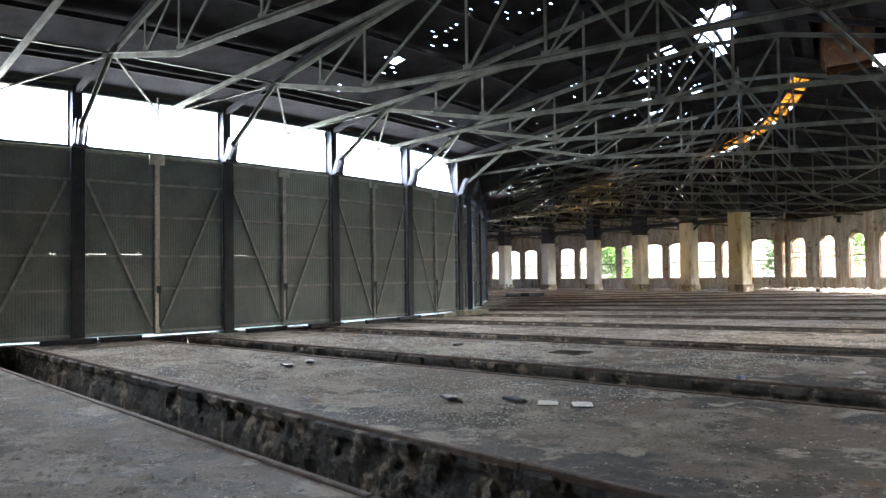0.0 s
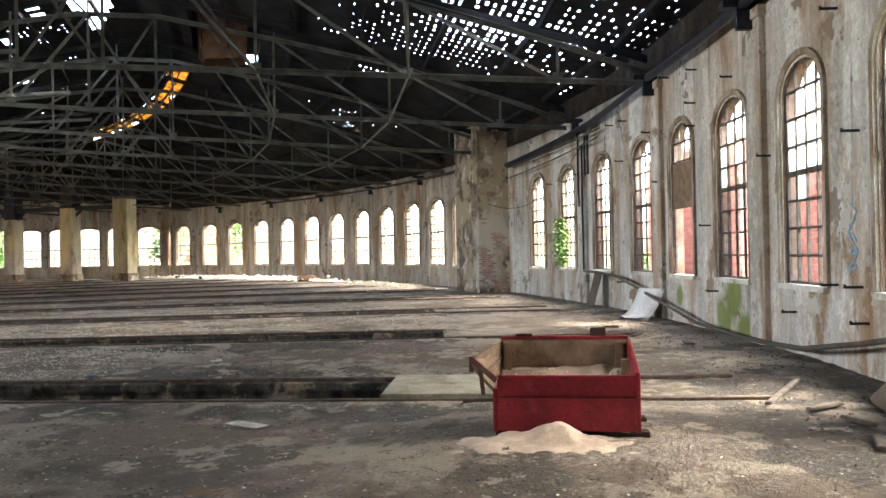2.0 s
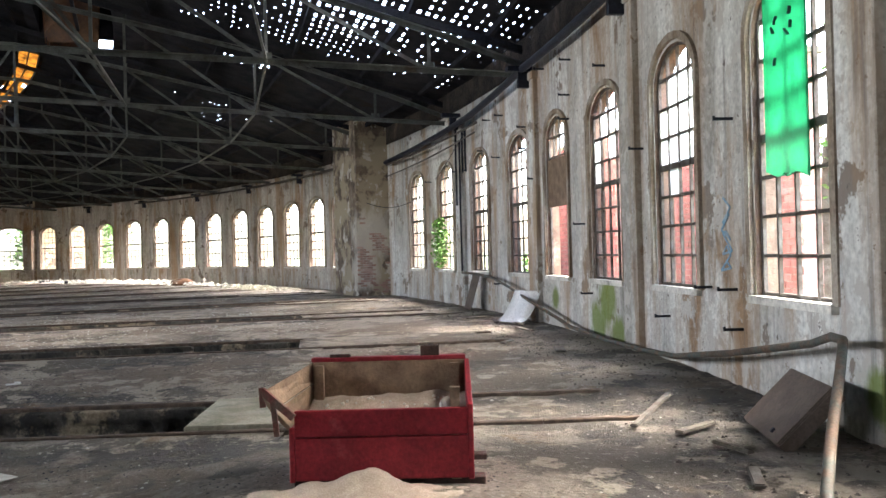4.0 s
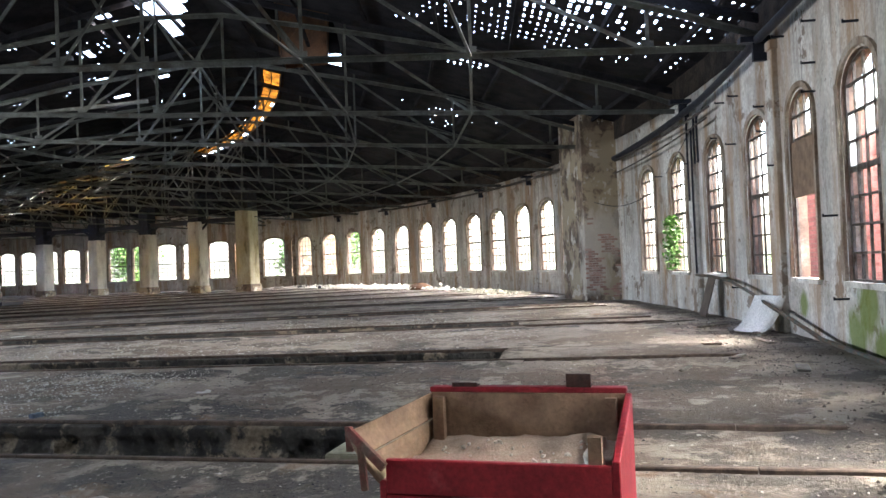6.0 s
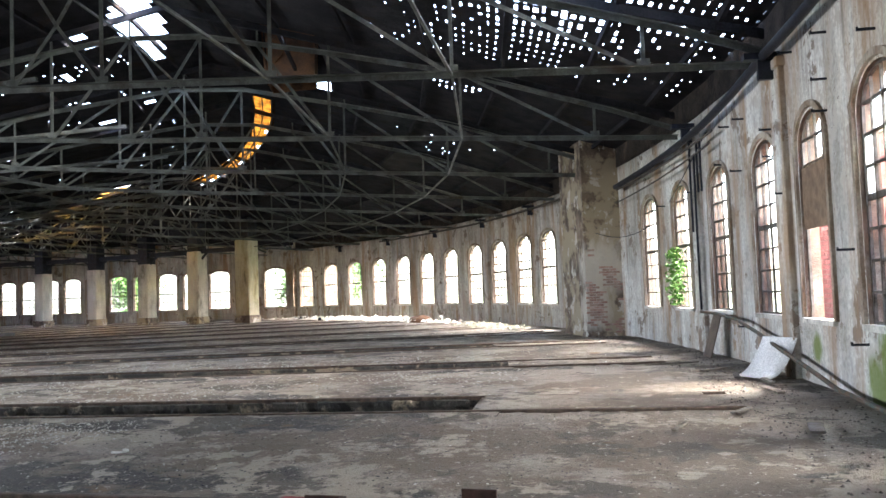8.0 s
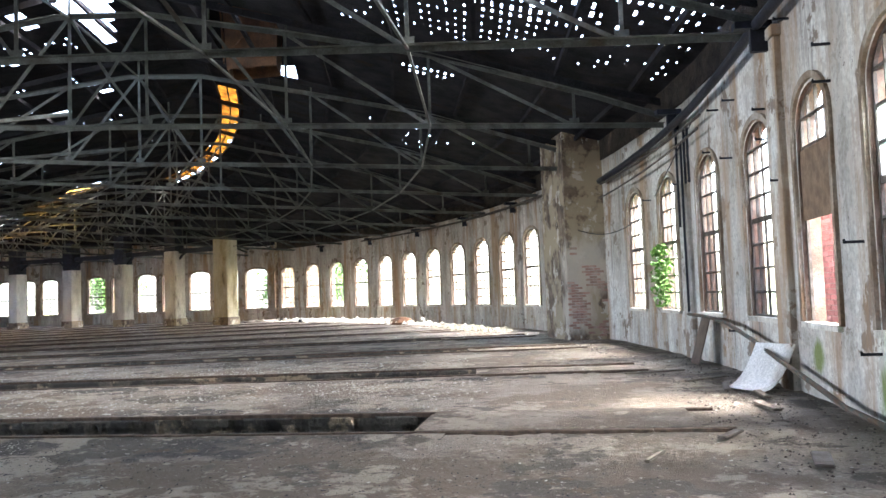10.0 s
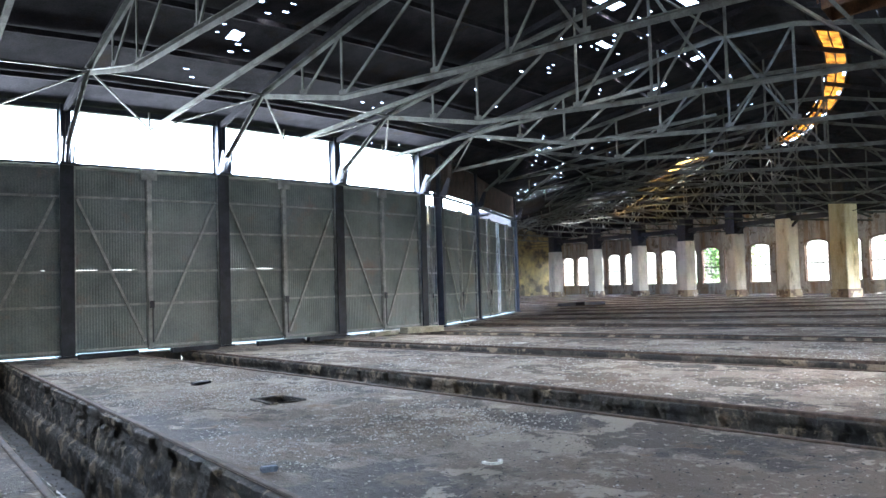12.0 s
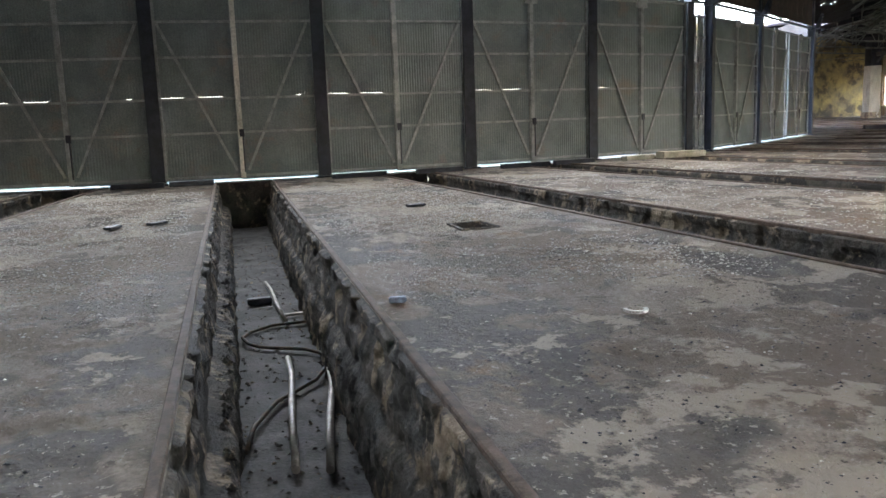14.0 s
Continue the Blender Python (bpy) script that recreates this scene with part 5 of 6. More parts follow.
yard_tree(place(70.75, 1.93, -0.12))
tree_a = shrub(pose(0, 0, 0), 3.2, 2.2, 6.0, 3800, 0.32, "tall leafy green tree behind the far windows")
ftree = far_a + away * 5.0
tree_a.matrix_basis = pose(ftree.x + along.x * 4, ftree.y + along.y * 4, -0.1)
for d_, o_ in ((8.5, 6.0), (31, 7)):
    p = far_a + along * d_ + away * o_
    copy_thing(tree_a, pose(p.x, p.y, -0.1, 0, 0, rng.uniform(0, 360)))

# ---------------------------------------------------------------- brick yard walls close behind the windows
OB_H = 4.0


def yard_wall(k, half):
    ob = thing("yard_wall", place(70.0, k), "red brick yard wall close behind the windows", "brick wall", "yard walls")
    b = bm_new()
    box(b, (-half, 0.02, -0.1), (half, 0.3, OB_H))
    part("wall", b, M_MORTAR, ob)
    b = bm_new()
    box(b, (-half - 0.05, -0.05, OB_H), (half + 0.05, 0.37, OB_H + 0.08))
    part("coping", b, M_SLAB, ob, "grey concrete coping")
    return ob


YARD_WALLS = [(yard_wall(2.15, 2.45), 2.45), (yard_wall(3.19, 2.93), 2.93)]

# ---------------------------------------------------------------- red sand box
M_OLDRED = mat("worn_red_wood", (0.17, 0.05, 0.042), 0.75, 0, (0.14, 0.095, 0.07), None, 9, 50, 0.4)
M_DARKRUST = mat("dark_rust", (0.06, 0.03, 0.024), 0.75, 0.1, (0.03, 0.018, 0.015), None, 14, 60, 0.3)
def sand_box(m):
    """Origin at the front left foot; x along the front, y to the back."""
    ob = thing("sand_box", m, "open red-painted wooden sand box half full of sand", "sand box")
    W, D, HF, HB = 1.06, 0.77, 0.46, 0.66
    t = 0.035

    def plank(name, quad, thick, material, parent=ob, label=""):
        b = bm_new()
        a = [Vector(q) for q in quad]
        nrm = (a[1] - a[0]).cross(a[3] - a[0]).normalized() * thick
        lo = [b.verts.new(v) for v in a]
        hi = [b.verts.new(v + nrm) for v in a]
        b.faces.new(lo[::-1]), b.faces.new(hi)
        for i in range(4):
            b.faces.new((lo[i], lo[(i + 1) % 4], hi[(i + 1) % 4], hi[i]))
        bmesh.ops.recalc_face_normals(b, faces=b.faces[:])
        bmesh.ops.bevel(b, geom=b.edges[:], offset=0.005, segments=1, affect="EDGES")
        return part(name, b, material, parent, label)
    for z0, z1 in ((0.03, 0.29), (0.297, HF)):
        plank("front_plank", ((0, 0, z0), (W, 0, z0), (W, 0, z1), (0, 0, z1)), -t, M_RED)
    for z0, z1 in ((0.02, 0.33), (0.337, HB)):
        plank("back_plank", ((0, D, z0), (W, D, z0), (W, D, z1), (0, D, z1)), t, M_WOOD, label="bare wooden back plank")
    plank("back_rim", ((-0.01, D - 0.035, HB), (W + 0.01, D - 0.035, HB), (W + 0.01, D + 0.04, HB), (-0.01, D + 0.04, HB)), 0.03, M_RED)
    # right side, whole
    plank("side_plank", ((W, 0, 0.02), (W, D, 0.02), (W, D, HB), (W, 0, HF + 0.02)), t, M_RED)
    # left side leans out, broken loose at the top
    plank("side_plank", ((0.0, 0.0, 0.02), (0.0, D, 0.02), (0.0, D, 0.36), (0.0, 0.0, 0.36)), -t, M_RED)
    plank("side_plank", ((-0.02, 0.0, 0.36), (0.0, D, 0.36), (0.0, D, 0.51), (-0.12, 0.02, 0.46)), -t * 0.8, M_WOOD, label="bare side plank bent outward")
    plank("side_plank", ((-0.125, 0.02, 0.465), (0.0, D, 0.515), (0.0, D, HB), (-0.2, 0.04, 0.58)), -t * 0.8, M_WOOD, label="bare side plank bent outward")
    for x, y, h in ((0.05, D - 0.06, HB - 0.02), (W - 0.07, D - 0.06, HB - 0.02), (W - 0.075, 0.045, HF + 0.12)):
        b = bm_new()
        box(b, (x - 0.03, y - 0.025, 0.02), (x + 0.03, y + 0.025, h))
        part("corner_post", b, M_WOOD, ob)
    b = bm_new()
    bar(b, (-0.2, 0.03, 0.585), (0.0, -0.02, 0.425), 0.022, 0.045)
    bar(b, (-0.13, 0.01, 0.52), (-0.105, -0.01, 0.31), 0.032, 0.02, (0, 1, 0))
    bar(b, (-0.205, 0.05, 0.6), (-0.2, 0.05, 0.48), 0.035, 0.022, (0, 1, 0))
    part("broken_batten", b, M_OLDRED, ob, "splintered red batten hanging loose")
    for y in (0.1, D - 0.12):
        b = bm_new()
        box(b, (-0.02, y - 0.05, -0.06), (W + 0.1 + 0.06 * y, y + 0.05, 0.025))
        bmesh.ops.bevel(b, geom=b.edges[:], offset=0.008, segments=1, affect="EDGES")
        part("skid", b, M_DARKRUST, ob, "dark timber skid under the box")
    for x, w_, h_ in ((0.19, 0.14, 0.022), (0.82, 0.13, 0.07)):
        b = bm_new()
        box(b, (x - w_ / 2, D - 0.03, HB + 0.03), (x + w_ / 2, D - 0.018, HB + 0.03 + h_))
        box(b, (x - w_ / 2, D - 0.02, HB + 0.028), (x + w_ / 2, D + 0.05, HB + 0.036))
        part("hinge", b, M_DARKRUST, ob, "rusty strap hinge leaf")
    return ob


BOX_M = pose(61.333, -19.15, 0.135, 0, 0, -18.0)
sand_box(BOX_M)


def heap(name, m, nx, ny, height, material, label, category):
    b = bm_new()
    rows = []
    for i in range(nx[2] + 1):
        row = []
        for j in range(ny[2] + 1):
            x = lerp(nx[0], nx[1], i / nx[2])
            y = lerp(ny[0], ny[1], j / ny[2])
            row.append(b.verts.new((x, y, height(x, y))))
        rows.append(row)
    for r0, r1 in zip(rows, rows[1:]):
        for j in range(len(r0) - 1):
            b.faces.new((r0[j], r1[j], r1[j + 1], r0[j + 1])).smooth = True
    return tagged(part(name, b, material, m=m), label, category)


def sand_in(x, y):
    return 0.33 + 0.14 * y - 0.10 * max(0, 0.35 - x) + 0.05 * noise.noise(Vector((x * 4, y * 4, 0))) + 0.012 * noise.noise(Vector((x * 18, y * 18, 0)))


heap("sand", BOX_M, (0.0, 1.06, 34), (0.036, 0.77, 24), sand_in, M_SAND, "pale pinkish sand heaped in the red box", "sand")


def sand_out(x, y):
    h = 0.125 * max(0, 1 - abs((x - 0.36) / 0.52) ** 1.5) * max(0, 1 - abs((y + 0.02) / 0.4) ** 1.4) * (0.85 + 0.5 * noise.noise(Vector((x * 3, y * 3, 4))))
    h2 = 0.05 * max(0, 1 - ((x - 0.35) / 0.9) ** 2) * max(0, 1 - ((y + 0.05) / 0.5) ** 2)
    return rough_z(BOX_M @ Vector((x, y, 0))) - BOX_M.translation.z + max(h, h2) - 0.022 + 0.022 * noise.noise(Vector((x * 7, y * 7, 0))) + 0.008 * noise.noise(Vector((x * 26, y * 26, 0)))


heap("spilled_sand", BOX_M, (-0.55, 1.25, 76), (-0.6, -0.002, 32), sand_out, M_SAND, "low heap of sand spilled before the box", "sand")
lumps = None
for _ in range(90):
    x, y = rng.uniform(0.1, 0.97), rng.uniform(0.08, 0.62)
    s = rng.uniform(0.005, 0.016)
    mm = BOX_M @ pose(x, y, sand_in(x, y) + s * 0.3, rng.uniform(0, 90), rng.uniform(0, 90), 0)
    if lumps is None:
        b = bm_new()
        bmesh.ops.create_icosphere(b, subdivisions=1, radius=1)
        for v in b.verts:
            v.co *= rng.uniform(0.7, 1.2)
        lumps = tagged(part("plaster_crumb", b, M_PILLAR, m=mm), "small white plaster crumb on the sand", "crumb", "crumbs on the sand")
        lumps.scale = (s, s, s)
    else:
        o = copy_thing(lumps, mm)
        o.scale = (s, s, s)
b = bm_new()
bmesh.ops.create_icosphere(b, subdivisions=2, radius=0.055)
for v in b.verts:
    v.co *= 1 + 0.35 * noise.noise(v.co * 20)
tagged(part("plaster_lump", b, M_PILLAR, m=BOX_M @ pose(0.94, 0.34, sand_in(0.94, 0.34) + 0.03)), "white lump of plaster on the sand", "lump")


# ---------------------------------------------------------------- slabs, loose boards and sheets
def slab(name, m, w, l, h, material, label, category, group="", bev=0.01, rag=0.0):
    b = bm_new()
    box(b, (-w / 2, -l / 2, 0), (w / 2, l / 2, h))
    bmesh.ops.bevel(b, geom=b.edges[:], offset=min(bev, h / 3), segments=2, affect="EDGES")
    if rag:
        for v in b.verts:
            v.co.x += rag * noise.noise(v.co * 3)
            v.co.y += rag * noise.noise(v.co * 3 + Vector((7, 0, 0)))
    return tagged(part(name, b, material, m=m), label, category, group)


slab("cover_slab", place(63.95, 1.5, 0.0), 1.42, 2.1, 0.055, M_SLAB, "pale worn concrete slab over the pit end", "slab", rag=0.03)
slab("cover_slab", place(65.05, 2.5, -0.005), 1.44, 3.2, 0.03, M_FLOOR, "grey concrete slab over the pit end", "slab", rag=0.02)


def curled_sheet():
    b = bm_new()
    prev = None
    for i in range(13):
        f = i / 12
        y = 0.62 * f
        z = 0.02 + 0.64 * f ** 2.0
        row = [b.verts.new((x, y, z + 0.01 * x)) for x in (-0.42, -0.15, 0.15, 0.42)]
        row += [b.verts.new((x, y + 0.012, z - 0.01 + 0.01 * x)) for x in (0.42, 0.15, -0.15, -0.42)]
        if prev:
            for j in range(8):
                b.faces.new((prev[j], prev[(j + 1) % 8], row[(j + 1) % 8], row[j])).smooth = True
        prev = row
    return b


tagged(part("curled_sheet", curled_sheet(), M_WHITE, m=place(67.8, 2.88, 0, 25)), "curled white sheet leaning against the wall", "sheet")
tagged(part("leaning_plate", (lambda b: (box(b, (-0.3, -0.01, 0), (0.3, 0.01, 0.95)), b)[1])(bm_new()), M_BROWN, m=place(68.1, 3.52, 0.0) @ pose(0, 0, 0, -16)), "rusty brown plate leaning on the wall", "plate")


def cabinet_door():
    ob = thing("cabinet_panel", pose(65.1, -18.7, 0.03, 0, 0, -114) @ pose(0, 0, 0, -44, 0, 0), "brown metal cabinet lying tilted against the wall foot", "cabinet")
    b = bm_new()
    box(b, (-0.5, -0.02, 0), (0.5, 0.1, 0.6))
    bmesh.ops.bevel(b, geom=b.edges[:], offset=0.012, segments=2, affect="EDGES")
    part("body", b, M_BROWN, ob)
    b = bm_new()
    box(b, (-0.49, -0.035, 0.01), (0.485, -0.021, 0.59))
    part("door", b, M_BROWN, ob)
    b = bm_new()
    box(b, (0.24, -0.055, 0.05), (0.27, -0.036, 0.09))
    part("handle", b, M_COLUMN, ob, "small dark handle")


cabinet_door()
for r, k, l, w_, trn in ((67.2, 1.43, 1.7, 0.07, 62), (67.63, 2.93, 0.9, 0.1, 80), (67.67, 2.62, 0.8, 0.12, 95), (67.91, 2.79, 0.7, 0.1, 88), (66.0, 2.15, 0.5, 0.06, 70), (67.0, 3.3, 1.2, 0.12, 20),
                         (67.4, 2.13, 0.6, 0.16, 80), (66.85, 2.32, 0.5, 0.1, 60), (67.6, 3.1, 1.0, 0.1, 40), (67.3, 1.3, 0.5, 0.09, 40), (67.2, 1.08, 0.45, 0.08, 75), (67.35, 1.2, 0.4, 0.06, 110)):
    slab("plank", place(r, k, 0.012, trn), w_, l, 0.03, M_GREYWOOD if rng.random() < 0.6 else M_FRAME, "loose grey-brown plank lying on the floor", "plank", "loose planks", rag=0.02)
for r, k, l, trn in ((44.56, 10.51, 3.6, 30), (44.2, 10.45, 1.4, -40), (67.4, 10.9, 3.0, 100), (66.2, 10.3, 2.6, 60)):
    slab("timber_baulk", place(r, k, 0.02, trn) @ pose(0, 0, 0, 4 if l < 2 else 0), 0.22, l, 0.2, M_COLUMN, "charred timber baulk on the floor", "timber", "timbers")
for r, k, l in ((43.5, 2.18, 1.5), (43.4, 0.9, 1.3), (43.3, 1.2, 1.1), (43.5, 2.7, 1.4), (43.6, 3.3, 1.6), (43.5, 3.7, 1.5)):
    slab("timber_baulk", place(r, k, 0.0, 90 + rng.uniform(-6, 6)), 0.16, l, 0.13, M_COLUMN, "dark timber sleeper lying before the gates", "timber", "timbers", rag=0.02)
slab("curb_stone", place(44.1, 4.55, 0.0, 75), 0.5, 1.5, 0.2, M_SLAB, "pale concrete block by the gate", "stone", rag=0.05)
slab("curb_stone", place(43.8, 4.2, 0.0, 95), 0.3, 1.2, 0.14, M_SLAB, "pale concrete block by the gate", "stone", rag=0.05)
for r, k, w_, l, trn in ((58.11, 1.057, 0.34, 0.24, 40), (58.49, 1.087, 0.34, 0.24, 42), (50.31, 3.89, 0.4, 0.3, 20), (61.88, 1.183, 0.42, 0.16, 60)):
    slab("paper_sheet", place(r, k, 0.004, trn), w_, l, 0.006, M_PILLAR, "white sheet of card lying on the floor", "card", "cards", bev=0.001)
for r, k, trn in ((56.94, 0.962, 60), (57.69, 1.035, 70), (51.76, 1.21, 50), (51.48, 2.03, 20), (51.97, 1.09, 70)):
    slab("rubbish_scrap", place(r, k, 0.0, trn), 0.3, 0.12, 0.04, M_COLUMN, "dark scrap of rubbish on the floor", "scrap", "scraps", rag=0.08)
slab("blue_block", place(58.84, 1.66, 0.0, 80), 0.08, 0.15, 0.05, mat("dull_blue", (0.16, 0.2, 0.27), 0.6, 0, (0.05, 0.07, 0.11), None, 8, 40, 0.2), "small dull blue block by the pit edge", "block")
b = bm_new()
for i in range(12):
    a0, a1 = math.pi * (0.95 + 1.15 * i / 12), math.pi * (0.95 + 1.15 * (i + 1) / 12)
    bar(b, (0.08 * math.cos(a0), 0.09 * math.sin(a0), 0.018), (0.08 * math.cos(a1), 0.09 * math.sin(a1), 0.018), 0.03, 0.02)
tagged(part("shard", b, M_WHITE, m=place(59.96, 1.929, 0.0, 160)), "curved white pottery shard on the floor", "shard")

# sump in the floor
b = bm_new()
ra, rb, ka, kb = 54.1, 54.8, 1.985, 2.077
cs = [polar(ra, ka), polar(rb, ka), polar(rb, kb), polar(ra, kb)]
lo_ = [b.verts.new(c + Vector((0, 0, -0.5))) for c in cs]
hi_ = [b.verts.new(c + Vector((0, 0, -0.03))) for c in cs]
b.faces.new(lo_)
for i in range(4):
    b.faces.new((lo_[i], lo_[(i + 1) % 4], hi_[(i + 1) % 4], hi_[i]))
for i in range(4):
    bar(b, cs[i] + Vector((0, 0, -0.02)), cs[(i + 1) % 4] + Vector((0, 0, -0.03)), 0.05, 0.06)
tagged(part("floor_sump", b, M_PIT), "open square sump in the concrete floor", "sump", kind="structure")

# ---------------------------------------------------------------- things lying in the pit
M_PIPE = mat("grey_pipe", (0.42, 0.41, 0.38), 0.45, 0.3, (0.25, 0.24, 0.22), None, 5, 40, 0.2)


def pit_pt(r, k, z=-1.16):
    return polar(r, k, z)


for a, c, rad in (((56.14, 1.526), (59.32, 1.499), 0.035), ((56.68, 1.598), (59.41, 1.542), 0.035), ((51.37, 1.519), (54.33, 1.546), 0.03)):
    b = bm_new()
    p0, p1 = pit_pt(*a), pit_pt(*c)
    mid = lerp(p0, p1, 0.2) + Vector((0.03, 0.02, 0))
    tube(b, [p0, mid, lerp(p0, p1, 0.6), p1], rad, 10)
    tagged(part("pipe_length", b, M_PIPE), "loose grey pipe length lying in the pit", "pipe", "pipes in the pit")
b = bm_new()
HOSE = [(54.4, 1.60), (54.4, 1.55), (54.44, 1.508), (54.7, 1.455), (54.95, 1.439), (55.25, 1.45), (55.5, 1.474), (55.78, 1.566), (56.13, 1.608), (56.5, 1.60), (57.03, 1.566), (57.6, 1.49), (58.22, 1.45), (58.81, 1.437)]
tube(b, [pit_pt(r, k, -1.17) for r, k in HOSE], 0.022, 8)
tagged(part("hose", b, M_OLDPIPE), "dark rubber hose coiled on the pit bed", "hose")
slab("plank", place(53.8, 1.58, -1.2, 100), 0.1, 0.5, 0.03, M_PIPE, "short pale plank in the pit", "plank", "loose planks")
slab("block", place(52.85, 1.49, -1.2, 95), 0.14, 0.36, 0.1, M_COLUMN, "dark block on the pit bed", "block")

# ---------------------------------------------------------------- debris that nobody could count
def chips(name, n, at, size, material, label, flat=0.35):
    vv, ff = [], []
    for _ in range(n):
        p, s = at(), size * rng.uniform(0.4, 1.5)
        a = rng.uniform(0, 6.28)
        base = len(vv)
        for i in range(4):
            q = a + i * 1.57 + rng.uniform(-0.4, 0.4)
            vv.append((p.x + s * math.cos(q), p.y + s * math.sin(q), p.z - 0.004))
        vv.append((p.x, p.y, p.z + s * flat))
        for i in range(4):
            ff.append((base + i, base + (i + 1) % 4, base + 4))
    me_ = bpy.data.meshes.new(name)
    me_.from_pydata(vv, [], ff)
    me_.materials.append(material)
    return tagged(new(name, me_), label, "debris", kind="stuff")


def floor_at(ra, rb, ka, kb):
    while True:
        r, k = math.sqrt(rng.uniform(ra * ra, rb * rb)), rng.uniform(ka, kb)
        s = ((k - 0.0) % 1.0 - 0.5) * BAY * r
        if (abs(s) < 0.82 and r < 64) or (54.05 < r < 54.85 and 1.975 < k < 2.085):
            continue
        p = polar(r, k)
        p.z = rough_z(p)
        return p


chips("plaster_flakes", 5200, lambda: floor_at(46, 68, -1, 7), 0.017, M_PILLAR, "white plaster flakes scattered over the floor", 0.3)
chips("plaster_flakes", 2200, lambda: floor_at(46, 68, 5, 12), 0.03, M_PILLAR, "white plaster flakes scattered over the far floor", 0.3)
M_CRUMB = mat("grey_crumbs", (0.64, 0.62, 0.57), 0.9, 0, (0.38, 0.36, 0.33), None, 9, 60, 0)


def clumped(ra, rb, ka, kb):
    while True:
        p = floor_at(ra, rb, ka, kb)
        if 0.5 + 0.9 * noise.noise(p * 0.45) + 0.4 * noise.noise(p * 1.7) > rng.random():
            return p


chips("bird_droppings", 17000, lambda: clumped(45, 59, 0.55, 2.45), 0.02, M_CRUMB, "pale crumbs and droppings below the trusses", 0.45)
chips("bird_droppings", 7000, lambda: clumped(48, 62, -0.6, 0.45), 0.02, M_CRUMB, "pale crumbs scattered over the floor", 0.3)
chips("bird_droppings", 5000, lambda: clumped(46, 64, 2.5, 4.5), 0.028, M_CRUMB, "pale crumbs scattered over the floor", 0.3)
chips("asphalt_crumbs", 7000, lambda: clumped(56, 66, 0.3, 2.6), 0.014, M_COLUMN, "crumbled black asphalt beside the pits", 0.3)
chips("grit", 4200, lambda: floor_at(44, 68, -1, 5), 0.011, M_COLUMN, "dark grit and cinders scattered over the floor", 0.5)
chips("wall_rubble", 1500, lambda: floor_at(66.8, 68.4, 0.8, 4.8), 0.02, M_FRAME, "dark rubble along the wall foot", 0.7)


def rubble_at():
    k = rng.gauss(9.6, 0.9)
    p = polar(rng.gauss(67.0, 0.5), k)
    p.z = abs(rng.gauss(0, 0.09))
    return p


chips("rubble_heap", 900, rubble_at, 0.13, M_PILLAR, "heaps of pale rubble by the far wall", 0.8)


def rubble_b():
    p = polar(rng.gauss(66.6, 0.5), rng.gauss(6.6, 0.3))
    p.z = abs(rng.gauss(0, 0.05))
    return p


chips("rubble_heap", 260, rubble_b, 0.09, M_SLAB, "low heap of rubble by the pier", 0.8)


def in_pit():
    p = stall(rng.uniform(45, 62.5), rng.uniform(-0.4, 0.55), 1.5)
    p.z = -PIT_D + 0.05
    return p


chips("pit_litter", 700, in_pit, 0.022, M_PIT, "dark litter on the pit bed", 0.5)


def on_ledge():
    p = stall(rng.uniform(45, 62.5), -rng.uniform(0.46, 0.62), 1.5)
    p.z = -0.645
    return p


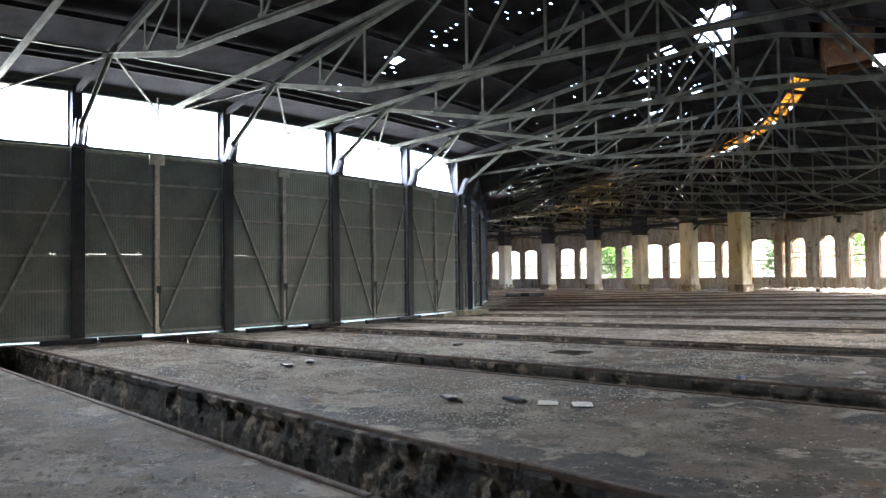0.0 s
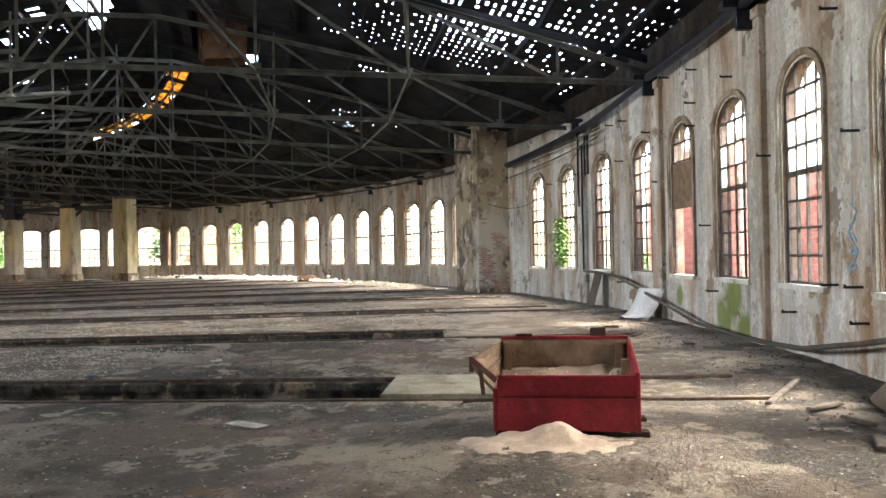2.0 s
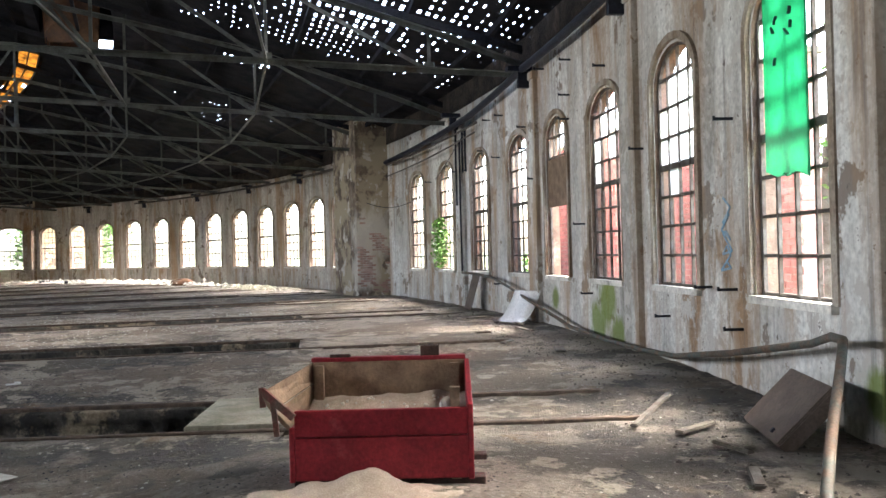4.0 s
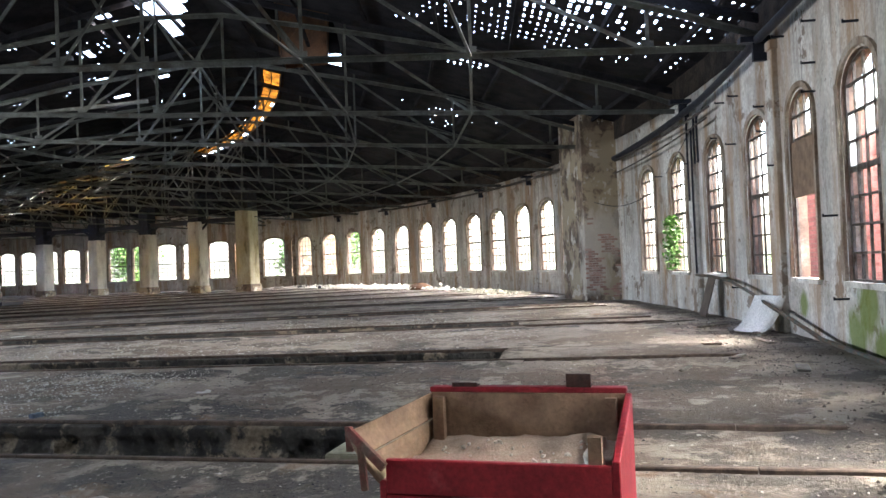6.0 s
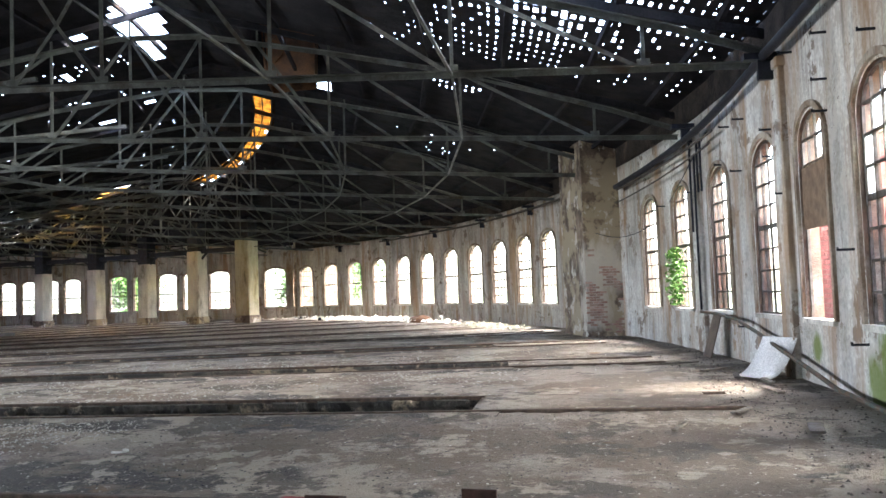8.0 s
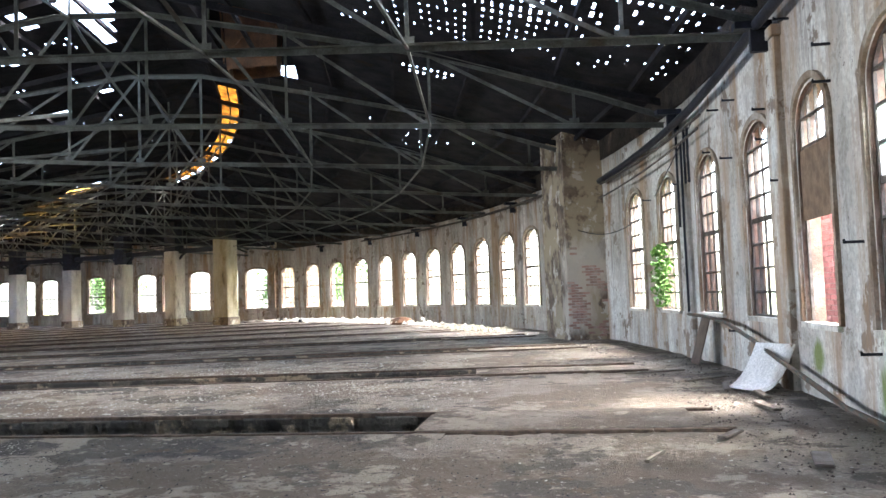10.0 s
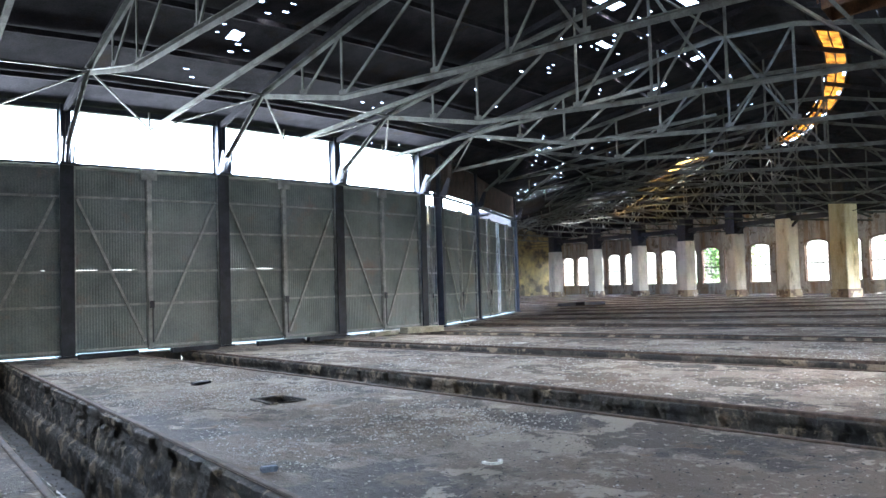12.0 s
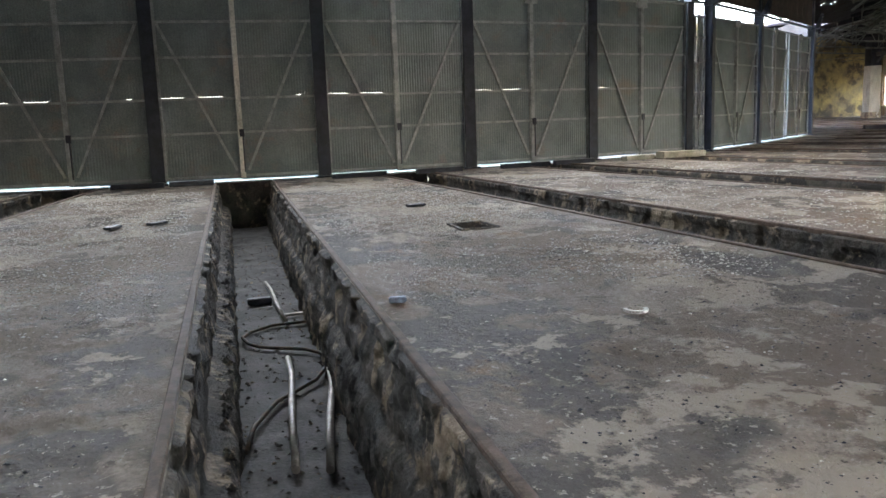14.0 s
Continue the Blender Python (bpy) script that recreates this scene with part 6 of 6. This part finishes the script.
chips("ledge_rubble", 420, on_ledge, 0.035, M_PIT, "crumbled concrete on the pit ledge", 0.8)
b = bm_new()
bmesh.ops.create_icosphere(b, subdivisions=2, radius=0.6)
for v in b.verts:
    v.co.z *= 0.55
    v.co += v.co.normalized() * 0.25 * noise.noise(v.co * 2)
tagged(part("rubble_stone", b, M_RUST, m=place(66.6, 8.15, 0.1)), "reddish brown lump of masonry by the far wall", "rubble")

# ---------------------------------------------------------------- bricks
def brick_mesh(l, h, d, material):
    b = bm_new()
    box(b, (-l / 2, -d, -h / 2), (l / 2, 0.01, h / 2))
    for v in b.verts:
        if v.co.y < 0:
            v.co.x *= 0.985
            v.co.z *= 0.96
    me_ = bpy.data.meshes.new("brick")
    b.to_mesh(me_)
    b.free()
    me_.materials.append(material)
    return me_


BRICK, BARE = brick_mesh(0.27, 0.085, 0.014, M_BRICK), brick_mesh(0.23, 0.07, 0.014, M_BARE)
for outb, half in YARD_WALLS:
    made, row, z = 0, 0, 0.05
    rest = bm_new()
    while z < OB_H - 0.04:
        x = -half + 0.15 + (0.14 if row % 2 else 0)
        while x < half - 0.1:
            dy = rng.uniform(-0.004, 0.004)
            if 1.0 < z < 3.2 and x > half - 3.4 and made < 280:
                o = new("brick", BRICK)
                o.parent = outb
                o.location = (x, 0.02 + dy, z)
                made += 1
            else:
                box(rest, (x - 0.133, 0.006 + dy, z - 0.041), (x + 0.133, 0.03, z + 0.041))
            x += 0.28
        # the end wall is faced with brick too
        y = 0.16 + (0.14 if row % 2 else 0)
        while y < 0.2:
            box(rest, (half - 0.01, y - 0.133, z - 0.041), (half + 0.014 + rng.uniform(-0.004, 0.004), y + 0.133, z + 0.041))
            y += 0.28
        z += 0.095
        row += 1
    tagged(part("brickwork", rest, M_BRICK, outb), kind="stuff")

# bare brick where the pier has lost its plaster
made = 0
row = 0
z = 0.12
while z < 3.2:
    y = -1.2 + (0.12 if row % 2 else 0)
    while y < -0.1:
        q = noise.noise(Vector((y * 1.6, z * 1.1, 3))) + 0.5 * noise.noise(Vector((y * 4, z * 4, 8)))
        if q > -0.12 + max(0, z - 1.6) * 0.4 and made < 290:
            o = new("brick", BARE)
            o.parent = pier
            o.matrix_basis = pose(1.405 + rng.uniform(-0.003, 0.004), y, z, 0, 0, 90)
            made += 1
        y += 0.245
    z += 0.084
    row += 1
